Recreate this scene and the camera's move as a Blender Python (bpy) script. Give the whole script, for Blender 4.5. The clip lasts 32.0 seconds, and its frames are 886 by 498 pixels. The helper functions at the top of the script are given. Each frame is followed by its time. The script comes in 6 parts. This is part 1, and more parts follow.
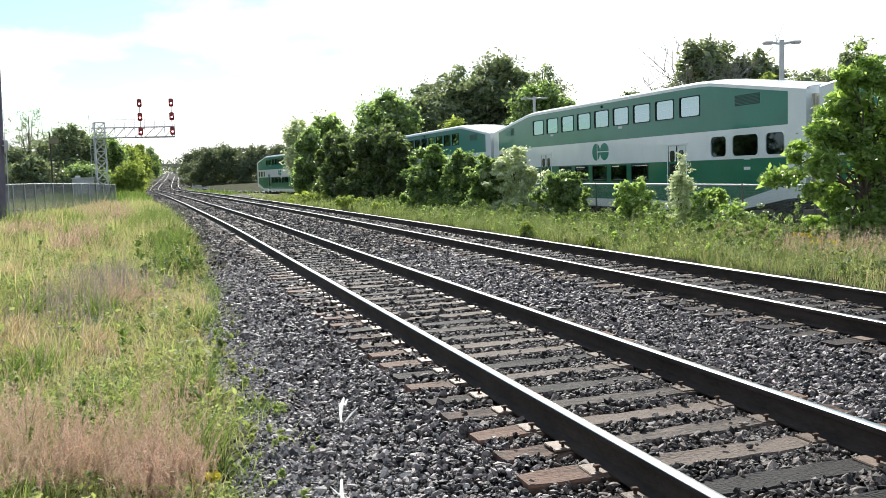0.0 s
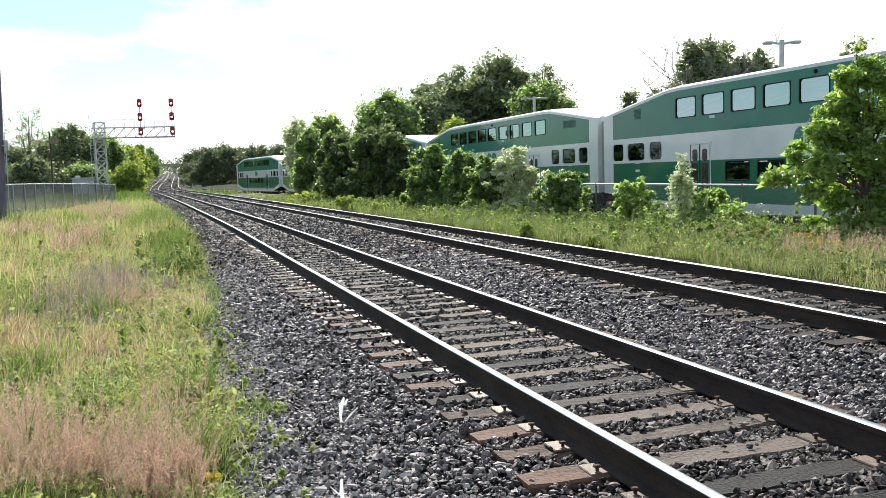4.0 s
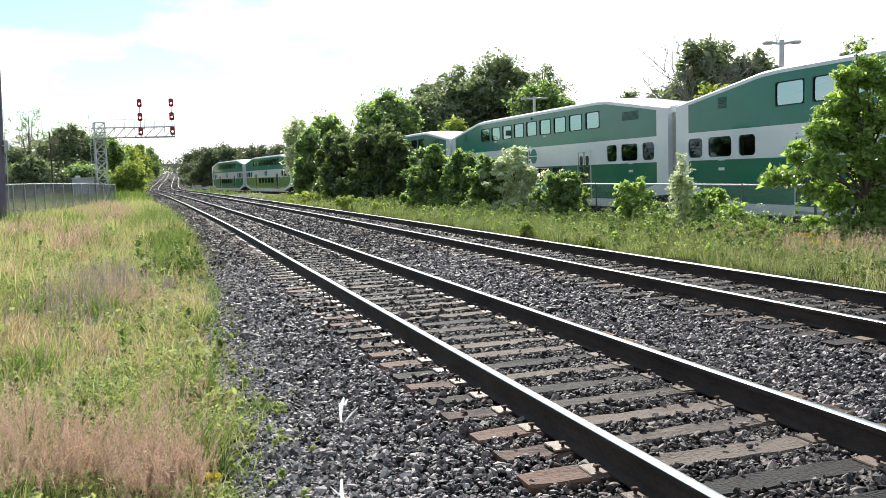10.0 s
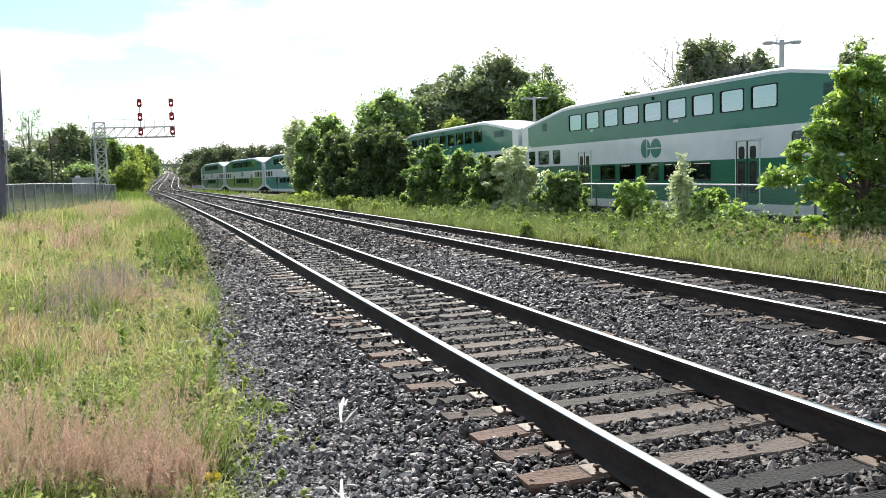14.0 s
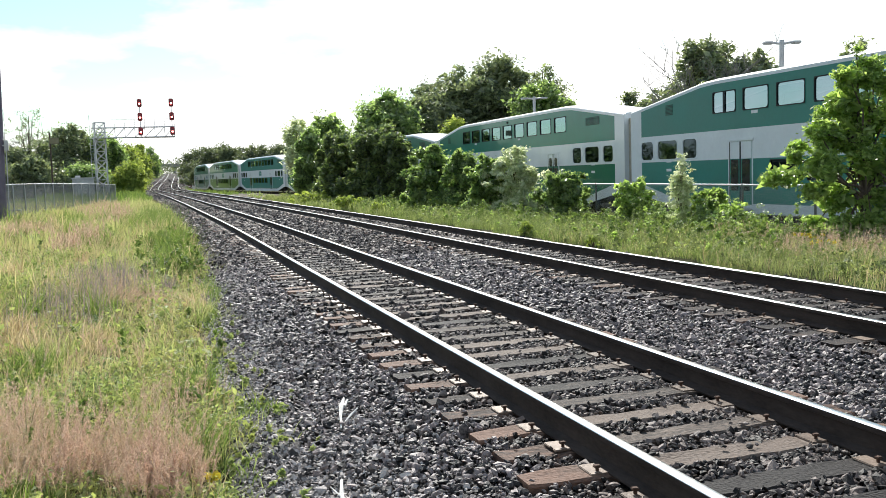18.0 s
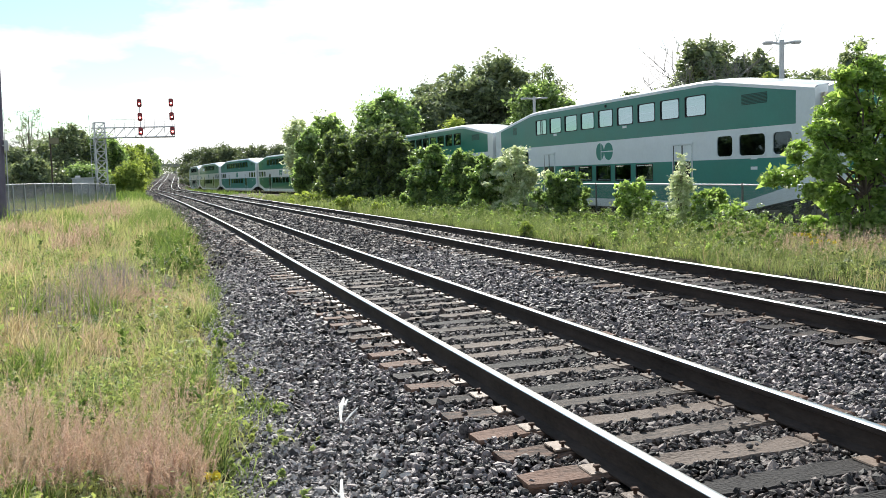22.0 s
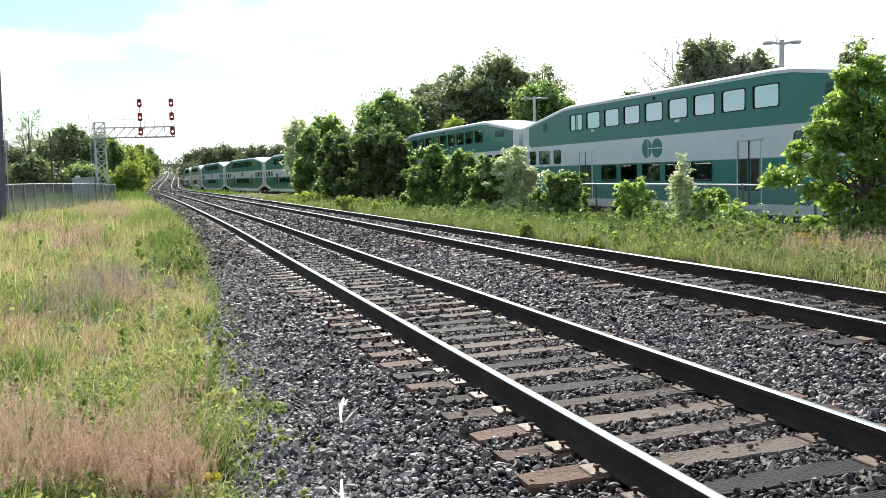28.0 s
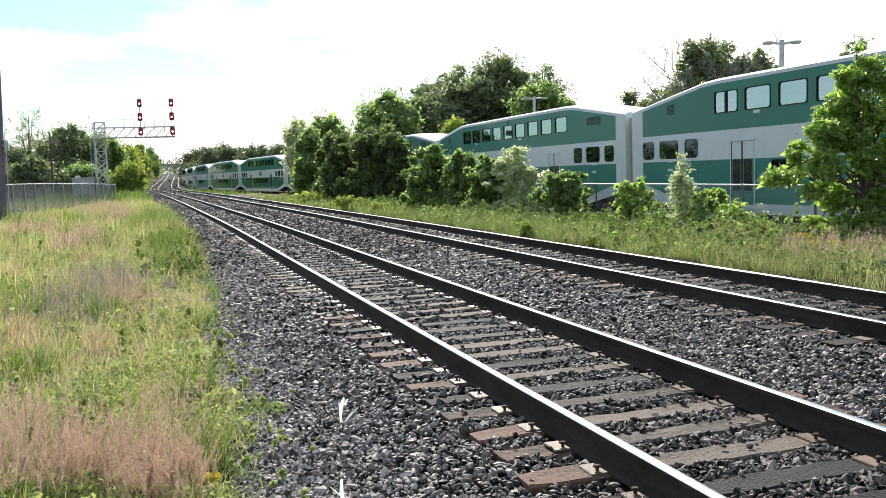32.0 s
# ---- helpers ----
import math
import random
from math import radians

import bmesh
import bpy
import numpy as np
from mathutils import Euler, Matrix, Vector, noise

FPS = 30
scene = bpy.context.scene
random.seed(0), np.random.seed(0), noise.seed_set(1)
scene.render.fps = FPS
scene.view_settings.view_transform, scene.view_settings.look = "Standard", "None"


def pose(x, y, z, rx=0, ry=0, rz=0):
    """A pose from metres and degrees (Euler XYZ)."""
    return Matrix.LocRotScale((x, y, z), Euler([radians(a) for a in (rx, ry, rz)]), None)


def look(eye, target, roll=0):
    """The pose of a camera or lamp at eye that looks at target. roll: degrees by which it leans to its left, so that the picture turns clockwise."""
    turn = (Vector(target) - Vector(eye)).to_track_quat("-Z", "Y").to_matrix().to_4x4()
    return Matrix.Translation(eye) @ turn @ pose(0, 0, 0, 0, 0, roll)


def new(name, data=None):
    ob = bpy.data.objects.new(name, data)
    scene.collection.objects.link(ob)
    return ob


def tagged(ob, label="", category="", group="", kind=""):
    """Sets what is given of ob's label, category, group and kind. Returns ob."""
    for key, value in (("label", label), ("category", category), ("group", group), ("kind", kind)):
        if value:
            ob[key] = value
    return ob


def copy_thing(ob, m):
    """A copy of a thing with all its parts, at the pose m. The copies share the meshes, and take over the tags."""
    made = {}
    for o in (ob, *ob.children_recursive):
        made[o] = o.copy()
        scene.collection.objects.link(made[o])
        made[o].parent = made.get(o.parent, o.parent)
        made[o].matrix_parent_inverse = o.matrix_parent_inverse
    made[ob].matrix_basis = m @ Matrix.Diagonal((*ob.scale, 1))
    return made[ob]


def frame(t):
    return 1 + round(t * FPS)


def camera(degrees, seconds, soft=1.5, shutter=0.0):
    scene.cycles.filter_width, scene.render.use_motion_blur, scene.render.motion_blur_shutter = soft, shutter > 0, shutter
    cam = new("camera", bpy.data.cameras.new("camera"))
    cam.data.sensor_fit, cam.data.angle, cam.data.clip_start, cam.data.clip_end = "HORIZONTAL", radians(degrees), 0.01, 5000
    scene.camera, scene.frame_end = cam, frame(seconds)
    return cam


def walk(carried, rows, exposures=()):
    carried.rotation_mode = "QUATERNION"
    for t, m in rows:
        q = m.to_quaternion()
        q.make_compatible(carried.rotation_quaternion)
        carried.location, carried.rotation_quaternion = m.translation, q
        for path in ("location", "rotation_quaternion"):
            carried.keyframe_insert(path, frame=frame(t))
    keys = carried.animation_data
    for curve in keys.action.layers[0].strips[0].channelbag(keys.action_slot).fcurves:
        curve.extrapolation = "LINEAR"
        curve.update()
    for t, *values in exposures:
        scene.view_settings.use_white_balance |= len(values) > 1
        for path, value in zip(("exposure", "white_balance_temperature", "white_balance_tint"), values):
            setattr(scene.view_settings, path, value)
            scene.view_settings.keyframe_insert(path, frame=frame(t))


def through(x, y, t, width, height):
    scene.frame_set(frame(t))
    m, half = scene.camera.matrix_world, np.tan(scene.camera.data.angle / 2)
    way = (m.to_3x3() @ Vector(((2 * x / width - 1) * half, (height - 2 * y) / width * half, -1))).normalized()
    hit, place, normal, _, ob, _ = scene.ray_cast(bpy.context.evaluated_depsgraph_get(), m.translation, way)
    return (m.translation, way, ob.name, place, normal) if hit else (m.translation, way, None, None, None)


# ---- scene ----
# ---------- camera: on a tripod beside the near track ----------
EYE = Vector((-3.192, 0.0, 1.5425))
YAW, PITCH = 0.3102, 0.0845
AIM = EYE + Vector((math.sin(YAW) * math.cos(PITCH), math.cos(YAW) * math.cos(PITCH), -math.sin(PITCH)))
cam = camera(52.67, 32.0, soft=0.72)
walk(cam, [(0.0, look(EYE, AIM, -1.776)), (32.0, look(EYE, AIM, -1.776))], exposures=[(0.0, 0.2), (32.0, 0.2)])

# ---------- world and sun ----------
SUN_AZ, SUN_EL = radians(11.0), radians(36.5)     # azimuth from +Y towards +X


def make_world():
    w = bpy.data.worlds.new("sky")
    w.use_nodes = True
    scene.world = w
    nt = w.node_tree
    nt.nodes.clear()
    N, L = nt.nodes.new, nt.links.new
    sky = N("ShaderNodeTexSky")
    sky.sky_type, sky.sun_disc = "NISHITA", False
    sky.sun_elevation, sky.sun_rotation = SUN_EL, SUN_AZ
    sky.air_density, sky.dust_density = 1.2, 0.3
    tc = N("ShaderNodeTexCoord")
    mp = N("ShaderNodeMapping")
    mp.inputs["Scale"].default_value = (1.0, 1.0, 2.6)
    mp.inputs["Location"].default_value = (0.35, 0.1, 0.2)
    L(tc.outputs["Generated"], mp.inputs["Vector"])
    no = N("ShaderNodeTexNoise")
    no.inputs["Scale"].default_value, no.inputs["Detail"].default_value = 2.6, 7
    no.inputs["Roughness"].default_value = 0.55
    L(mp.outputs["Vector"], no.inputs["Vector"])
    ramp = N("ShaderNodeValToRGB")
    ramp.color_ramp.elements[0].position, ramp.color_ramp.elements[1].position = 0.34, 0.46
    ramp.color_ramp.elements[0].color = (0.04, 0.04, 0.04, 1)
    sep = N("ShaderNodeSeparateXYZ")       # hazier towards the horizon
    L(tc.outputs["Generated"], sep.inputs[0])
    haze = N("ShaderNodeMath")
    haze.operation = "MULTIPLY_ADD"
    low = N("ShaderNodeMath")
    low.operation, low.inputs[1].default_value = "MINIMUM", 0.3
    L(sep.outputs["Z"], low.inputs[0])
    L(low.outputs[0], haze.inputs[0])
    haze.inputs[1].default_value = -0.5
    L(no.outputs["Fac"], haze.inputs[2])
    # thin cloud is brighter towards the sun
    dot = N("ShaderNodeVectorMath")
    dot.operation = "DOT_PRODUCT"
    dot.inputs[1].default_value = (math.sin(SUN_AZ) * math.cos(SUN_EL), math.cos(SUN_AZ) * math.cos(SUN_EL), math.sin(SUN_EL))
    L(tc.outputs["Generated"], dot.inputs[0])
    near = N("ShaderNodeMapRange")
    near.inputs["From Min"].default_value, near.inputs["From Max"].default_value = 0.2, 1.0
    near.inputs["To Min"].default_value, near.inputs["To Max"].default_value = 8.4, 14.0
    L(dot.outputs["Value"], near.inputs["Value"])
    # broken cloud low down, away from the sun
    def step(a, lo, hi):
        r = N("ShaderNodeMapRange")
        r.inputs["From Min"].default_value, r.inputs["From Max"].default_value = lo, hi
        L(a, r.inputs["Value"])
        return r.outputs["Result"]

    def times(a, b):
        r = N("ShaderNodeMath")
        r.operation = "MULTIPLY"
        L(a, r.inputs[0])
        if isinstance(b, float):
            r.inputs[1].default_value = b
        else:
            L(b, r.inputs[1])
        return r.outputs[0]
    gap = times(times(step(dot.outputs["Value"], 0.70, 0.55), step(dot.outputs["Value"], 0.05, 0.25)), step(sep.outputs["Z"], 0.30, 0.18))
    thin = N("ShaderNodeMath")
    thin.operation = "SUBTRACT"
    L(haze.outputs[0], thin.inputs[0])
    L(times(gap, 0.10), thin.inputs[1])
    L(thin.outputs[0], ramp.inputs["Fac"])
    cloud = N("ShaderNodeMixRGB")
    cloud.blend_type = "MULTIPLY"
    cloud.inputs["Fac"].default_value = 1.0
    cloud.inputs["Color1"].default_value = (1.0, 0.995, 0.98, 1)
    L(near.outputs["Result"], cloud.inputs["Color2"])
    mix = N("ShaderNodeMixRGB")
    L(ramp.outputs["Color"], mix.inputs["Fac"])
    clear = N("ShaderNodeMixRGB")
    clear.blend_type = "MULTIPLY"
    clear.inputs["Fac"].default_value, clear.inputs["Color2"].default_value = 1.0, (0.90, 1.20, 1.27, 1)
    L(sky.outputs["Color"], clear.inputs["Color1"])
    L(clear.outputs["Color"], mix.inputs["Color1"])
    L(cloud.outputs["Color"], mix.inputs["Color2"])
    bg = N("ShaderNodeBackground")
    bg.inputs["Strength"].default_value = 0.1
    L(mix.outputs["Color"], bg.inputs["Color"])
    out = N("ShaderNodeOutputWorld")
    L(bg.outputs["Background"], out.inputs["Surface"])


make_world()
sun_data = bpy.data.lights.new("sun", "SUN")
sun_data.energy, sun_data.angle, sun_data.color = 5.4, radians(0.55), (1.0, 0.97, 0.90)
sun = new("sun", sun_data)
sun_dir = Vector((math.sin(SUN_AZ) * math.cos(SUN_EL), math.cos(SUN_AZ) * math.cos(SUN_EL), math.sin(SUN_EL)))
sun.matrix_world = look(sun_dir * 60 + Vector((0, 40, 0)), Vector((0, 40, 0)))

# ---------- materials ----------


def nodes_of(m):
    m.use_nodes = True
    nt = m.node_tree
    return nt, nt.nodes.new, nt.links.new, nt.nodes["Principled BSDF"]


def mat(name, c1, c2=None, rough=0.7, metal=0.0, scale=4.0, fine=40.0, bump=0.3, dist=0.01, per="", amount=0.5,
        spec=0.5, coat=0.0, stretch=(1, 1, 1), rough2=None, detail=5):
    """Surface with broad and fine colour variation and a fine relief. per: 'object' or 'island' adds a shade for each piece."""
    m = bpy.data.materials.new(name)
    nt, N, L, b = nodes_of(m)
    c2 = c2 or tuple(v * 0.7 for v in c1)
    tc = N("ShaderNodeTexCoord")
    mp = N("ShaderNodeMapping")
    mp.inputs["Scale"].default_value = stretch
    L(tc.outputs["Object"], mp.inputs["Vector"])
    n1, n2 = N("ShaderNodeTexNoise"), N("ShaderNodeTexNoise")
    n1.inputs["Scale"].default_value, n1.inputs["Detail"].default_value = scale, detail
    n2.inputs["Scale"].default_value, n2.inputs["Detail"].default_value = fine, 3
    L(mp.outputs["Vector"], n1.inputs["Vector"])
    L(mp.outputs["Vector"], n2.inputs["Vector"])
    add = N("ShaderNodeMath")
    add.operation = "MULTIPLY_ADD"
    add.inputs[1].default_value = 0.45
    L(n2.outputs["Fac"], add.inputs[0])
    sub = N("ShaderNodeMath")
    sub.operation = "SUBTRACT"
    L(n1.outputs["Fac"], sub.inputs[0])
    sub.inputs[1].default_value = 0.225
    L(sub.outputs[0], add.inputs[2])
    last = add.outputs[0]
    if per:
        src = N("ShaderNodeObjectInfo").outputs["Random"] if per == "object" else N("ShaderNodeNewGeometry").outputs["Random Per Island"]
        mm = N("ShaderNodeMath")
        mm.operation = "MULTIPLY_ADD"
        L(src, mm.inputs[0])
        mm.inputs[1].default_value = amount
        s2 = N("ShaderNodeMath")
        s2.operation = "SUBTRACT"
        L(last, s2.inputs[0])
        s2.inputs[1].default_value = amount / 2
        L(s2.outputs[0], mm.inputs[2])
        last = mm.outputs[0]
    ramp = N("ShaderNodeValToRGB")
    e = ramp.color_ramp.elements
    e[0].position, e[1].position = 0.28, 0.72
    e[0].color, e[1].color = (*c2, 1), (*c1, 1)
    L(last, ramp.inputs["Fac"])
    L(ramp.outputs["Color"], b.inputs["Base Color"])
    b.inputs["Roughness"].default_value, b.inputs["Metallic"].default_value = rough, metal
    b.inputs["Specular IOR Level"].default_value = spec
    b.inputs["Coat Weight"].default_value = coat
    b.inputs["Coat Roughness"].default_value = 0.04
    if rough2 is not None:
        mr = N("ShaderNodeMapRange")
        L(n1.outputs["Fac"], mr.inputs["Value"])
        mr.inputs["From Min"].default_value, mr.inputs["From Max"].default_value = 0.3, 0.7
        mr.inputs["To Min"].default_value, mr.inputs["To Max"].default_value = rough, rough2
        L(mr.outputs["Result"], b.inputs["Roughness"])
    if bump:
        bp = N("ShaderNodeBump")
        bp.inputs["Strength"].default_value, bp.inputs["Distance"].default_value = bump, dist
        L(n2.outputs["Fac"], bp.inputs["Height"])
        L(bp.outputs["Normal"], b.inputs["Normal"])
    return m


def leafy(name, c1, c2, through=0.45, patch=0.0, patch_scale=0.6, c3=None, spec=0.4, glow=(1.2, 1.2, 0.7), face=1.0, rough=0.55):
    """Leaves and blades: a shade for each, broad patches, and light that comes through from behind."""
    m = bpy.data.materials.new(name)
    nt, N, L, b = nodes_of(m)
    geo = N("ShaderNodeNewGeometry")
    ramp = N("ShaderNodeValToRGB")
    ramp.color_ramp.elements[0].color, ramp.color_ramp.elements[1].color = (*c2, 1), (*c1, 1)
    L(geo.outputs["Random Per Island"], ramp.inputs["Fac"])
    col = ramp.outputs["Color"]
    if c3:
        tc = N("ShaderNodeTexCoord")
        no = N("ShaderNodeTexNoise")
        no.inputs["Scale"].default_value, no.inputs["Detail"].default_value = patch_scale, 4
        L(tc.outputs["Object"], no.inputs["Vector"])
        mr = N("ShaderNodeMapRange")
        L(no.outputs["Fac"], mr.inputs["Value"])
        mr.inputs["From Min"].default_value, mr.inputs["From Max"].default_value = 0.42, 0.62
        mr.inputs["To Max"].default_value = patch
        mx = N("ShaderNodeMixRGB")
        L(mr.outputs["Result"], mx.inputs["Fac"])
        L(col, mx.inputs["Color1"])
        mx.inputs["Color2"].default_value = (*c3, 1)
        col = mx.outputs["Color"]
    upper = N("ShaderNodeMixRGB")
    upper.blend_type = "MULTIPLY"
    upper.inputs["Fac"].default_value, upper.inputs["Color2"].default_value = 1.0, (face, face, face, 1)
    L(col, upper.inputs["Color1"])
    L(upper.outputs["Color"], b.inputs["Base Color"])
    b.inputs["Roughness"].default_value, b.inputs["Specular IOR Level"].default_value = rough, spec
    tr = N("ShaderNodeBsdfTranslucent")
    tint = N("ShaderNodeMixRGB")
    tint.blend_type = "MULTIPLY"
    tint.inputs["Fac"].default_value = 1.0
    tint.inputs["Color2"].default_value = (*glow, 1)
    L(col, tint.inputs["Color1"])
    L(tint.outputs["Color"], tr.inputs["Color"])
    ms = N("ShaderNodeMixShader")
    ms.inputs["Fac"].default_value = through
    L(b.outputs["BSDF"], ms.inputs[1])
    L(tr.outputs["BSDF"], ms.inputs[2])
    L(ms.outputs["Shader"], nt.nodes["Material Output"].inputs["Surface"])
    return m


def glass(name, tint, ior=2.0):
    """A thin coated pane: clear and tinted straight on, mirror-like at a slant."""
    m = bpy.data.materials.new(name)
    nt, N, L, b = nodes_of(m)
    nt.nodes.remove(b)
    tr, gl, fr, ms = N("ShaderNodeBsdfTransparent"), N("ShaderNodeBsdfGlossy"), N("ShaderNodeFresnel"), N("ShaderNodeMixShader")
    tr.inputs["Color"].default_value = (*tint, 1)
    gl.inputs["Roughness"].default_value = 0.015
    gl.inputs["Color"].default_value = (0.58, 0.80, 0.90, 1)
    fr.inputs["IOR"].default_value = ior
    L(fr.outputs["Fac"], ms.inputs["Fac"])
    L(tr.outputs["BSDF"], ms.inputs[1])
    L(gl.outputs["BSDF"], ms.inputs[2])
    L(ms.outputs["Shader"], nt.nodes["Material Output"].inputs["Surface"])
    return m


def glow(name, colour, strength):
    m = bpy.data.materials.new(name)
    nt, N, L, b = nodes_of(m)
    b.inputs["Base Color"].default_value = (*[min(1, c) for c in colour], 1)
    b.inputs["Emission Color"].default_value, b.inputs["Emission Strength"].default_value = (*colour, 1), strength
    return m


def wire_mesh(name, colour, pitch, cover):
    """Woven diamond wire, drawn as thin crossing wires with air between them."""
    m = bpy.data.materials.new(name)
    nt, N, L, b = nodes_of(m)
    b.inputs["Base Color"].default_value, b.inputs["Roughness"].default_value = (*colour, 1), 0.5
    b.inputs["Metallic"].default_value = 0.1
    tc = N("ShaderNodeTexCoord")
    facs = []
    for turn in (45, -45):
        mp = N("ShaderNodeMapping")
        mp.inputs["Rotation"].default_value = (radians(turn), 0, 0)
        L(tc.outputs["Object"], mp.inputs["Vector"])
        wv = N("ShaderNodeTexWave")
        wv.bands_direction, wv.wave_profile = "Y", "TRI"
        wv.inputs["Scale"].default_value = 0.5 / pitch
        L(mp.outputs["Vector"], wv.inputs["Vector"])
        lt = N("ShaderNodeMath")
        lt.operation = "LESS_THAN"
        lt.inputs[1].default_value = cover
        L(wv.outputs["Fac"], lt.inputs[0])
        facs.append(lt.outputs[0])
    mx = N("ShaderNodeMath")
    mx.operation = "MAXIMUM"
    L(facs[0], mx.inputs[0])
    L(facs[1], mx.inputs[1])
    tr, ms = N("ShaderNodeBsdfTransparent"), N("ShaderNodeMixShader")
    L(mx.outputs[0], ms.inputs["Fac"])
    L(tr.outputs["BSDF"], ms.inputs[1])
    L(b.outputs["BSDF"], ms.inputs[2])
    L(ms.outputs["Shader"], nt.nodes["Material Output"].inputs["Surface"])
    return m


M_SOIL = mat("soil", (0.085, 0.085, 0.042), (0.035, 0.04, 0.018), 0.95, scale=0.5, fine=18, bump=0.8, dist=0.05, spec=0.05)
# Bed colour is darkened to stand for the shade among the loose stones.
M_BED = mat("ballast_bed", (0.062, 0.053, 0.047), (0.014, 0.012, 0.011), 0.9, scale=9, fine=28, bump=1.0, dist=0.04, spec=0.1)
M_DUST = mat("dusty_gravel", (0.23, 0.20, 0.16), (0.09, 0.085, 0.06), 0.95, scale=0.35, fine=9, bump=0.8, dist=0.05, spec=0.1)
M_STONE = mat("ballast_stone", (0.285, 0.235, 0.222), (0.010, 0.008, 0.0075), 0.55, scale=14, fine=70, bump=0.4, per="island", amount=1.0, spec=0.4)
M_STONE_DIRTY = mat("ballast_stone_dirty", (0.21, 0.168, 0.148), (0.010, 0.008, 0.0065), 0.62, scale=14, fine=70, bump=0.4, per="island", amount=0.9, spec=0.35)
M_GRIT = mat("grit", (0.52, 0.47, 0.44), (0.05, 0.043, 0.04), 0.8, scale=14, fine=70, bump=0.4, per="island", amount=1.1)
M_TIE = mat("tie_wood", (0.165, 0.122, 0.094), (0.012, 0.008, 0.006), 0.8, scale=3.2, fine=16, bump=0.8, dist=0.02, per="object", amount=0.5, stretch=(1.3, 5, 2), detail=10)
_ramp = next(n for n in M_TIE.node_tree.nodes if n.type == "VALTORGB").color_ramp.elements
_ramp[0].position, _ramp[1].position = 0.40, 0.68


def rust_near_plates(m):
    """Red-brown rust soaked into the timber under and outside the rails."""
    nt, N, L, b = nodes_of(m)
    ramp = next(n for n in nt.nodes if n.type == "VALTORGB")
    tc, sep, far = N("ShaderNodeTexCoord"), N("ShaderNodeSeparateXYZ"), N("ShaderNodeMath")
    L(tc.outputs["Object"], sep.inputs[0])
    far.operation = "ABSOLUTE"
    L(sep.outputs["X"], far.inputs[0])
    no, wob = N("ShaderNodeTexNoise"), N("ShaderNodeMath")
    no.inputs["Scale"].default_value = 5.0
    L(tc.outputs["Object"], no.inputs["Vector"])
    wob.operation, wob.inputs[1].default_value = "MULTIPLY_ADD", 0.7
    L(no.outputs["Fac"], wob.inputs[0])
    L(far.outputs[0], wob.inputs[2])
    rng = N("ShaderNodeMapRange")
    rng.inputs["From Min"].default_value, rng.inputs["From Max"].default_value, rng.inputs["To Max"].default_value = 0.9, 1.4, 0.6
    L(wob.outputs[0], rng.inputs["Value"])
    nz = [n for n in nt.nodes if n.type == "TEX_NOISE"]
    nz[0].inputs["Roughness"].default_value, nz[0].inputs["Distortion"].default_value = 0.72, 0.8
    mx = N("ShaderNodeMixRGB")
    mx.blend_type, mx.inputs["Color2"].default_value = "MULTIPLY", (1.15, 0.66, 0.45, 1)
    L(rng.outputs["Result"], mx.inputs["Fac"])
    L(ramp.outputs["Color"], mx.inputs["Color1"])
    L(mx.outputs["Color"], b.inputs["Base Color"])


rust_near_plates(M_TIE)
M_RAIL = mat("rail_rust", (0.060, 0.045, 0.038), (0.026, 0.019, 0.016), 0.85, spec=0.2, metal=0.0, scale=6, fine=60, bump=0.3, stretch=(1, 0.3, 1))
M_SHINE = mat("rail_polished", (0.80, 0.75, 0.69), (0.66, 0.61, 0.55), 0.22, metal=1.0, scale=3, fine=80, bump=0.02, rough2=0.31, stretch=(1, 0.15, 1))
M_PLATE = mat("tie_plate_steel", (0.29, 0.215, 0.165), (0.11, 0.075, 0.055), 0.55, metal=0.1, scale=14, fine=60, bump=0.3, per="object", amount=0.5)
M_SPIKE = mat("spike_rust", (0.14, 0.07, 0.045), (0.05, 0.03, 0.02), 0.8, metal=0.2, scale=20, fine=80)
M_GALV = mat("galvanised", (0.72, 0.72, 0.71), (0.55, 0.55, 0.55), 0.5, metal=0.3, scale=3, fine=40, bump=0.1)
M_ALU = mat("aluminium_grey", (0.62, 0.62, 0.62), (0.46, 0.46, 0.47), 0.5, metal=0.2, scale=2, fine=30, bump=0.1)
M_BARK = mat("bark", (0.16, 0.12, 0.09), (0.05, 0.04, 0.03), 0.95, scale=6, fine=30, bump=1.0, dist=0.03, stretch=(1, 1, 0.25))
M_DEADWOOD = mat("dead_wood", (0.36, 0.33, 0.30), (0.20, 0.18, 0.16), 0.9, scale=6, fine=30, bump=0.6, stretch=(1, 1, 0.25))
M_BLEACHED = mat("bleached_wood", (0.92, 0.89, 0.84), (0.72, 0.68, 0.62), 0.8, scale=9, fine=60, bump=0.4, stretch=(3, 0.6, 3))
M_DARK = mat("underframe_black", (0.035, 0.033, 0.032), (0.015, 0.015, 0.015), 0.8, scale=4, fine=30, bump=0.2)
M_CONC = mat("concrete", (0.42, 0.40, 0.37), (0.28, 0.27, 0.25), 0.9, scale=2, fine=30, bump=0.4)
M_LEAF_NEAR = leafy("leaf_bright", (0.55, 0.68, 0.29), (0.17, 0.26, 0.08), 0.58, spec=0.9, glow=(1.4, 1.45, 0.8), face=0.75, rough=0.38)
M_LEAF_BUSH = leafy("leaf_bush", (0.50, 0.60, 0.28), (0.09, 0.15, 0.05), 0.5, spec=1.0, glow=(1.45, 1.6, 0.95), face=0.6, rough=0.36)
M_LEAF_LIME = leafy("leaf_lime", (0.50, 0.57, 0.18), (0.22, 0.30, 0.07), 0.55)
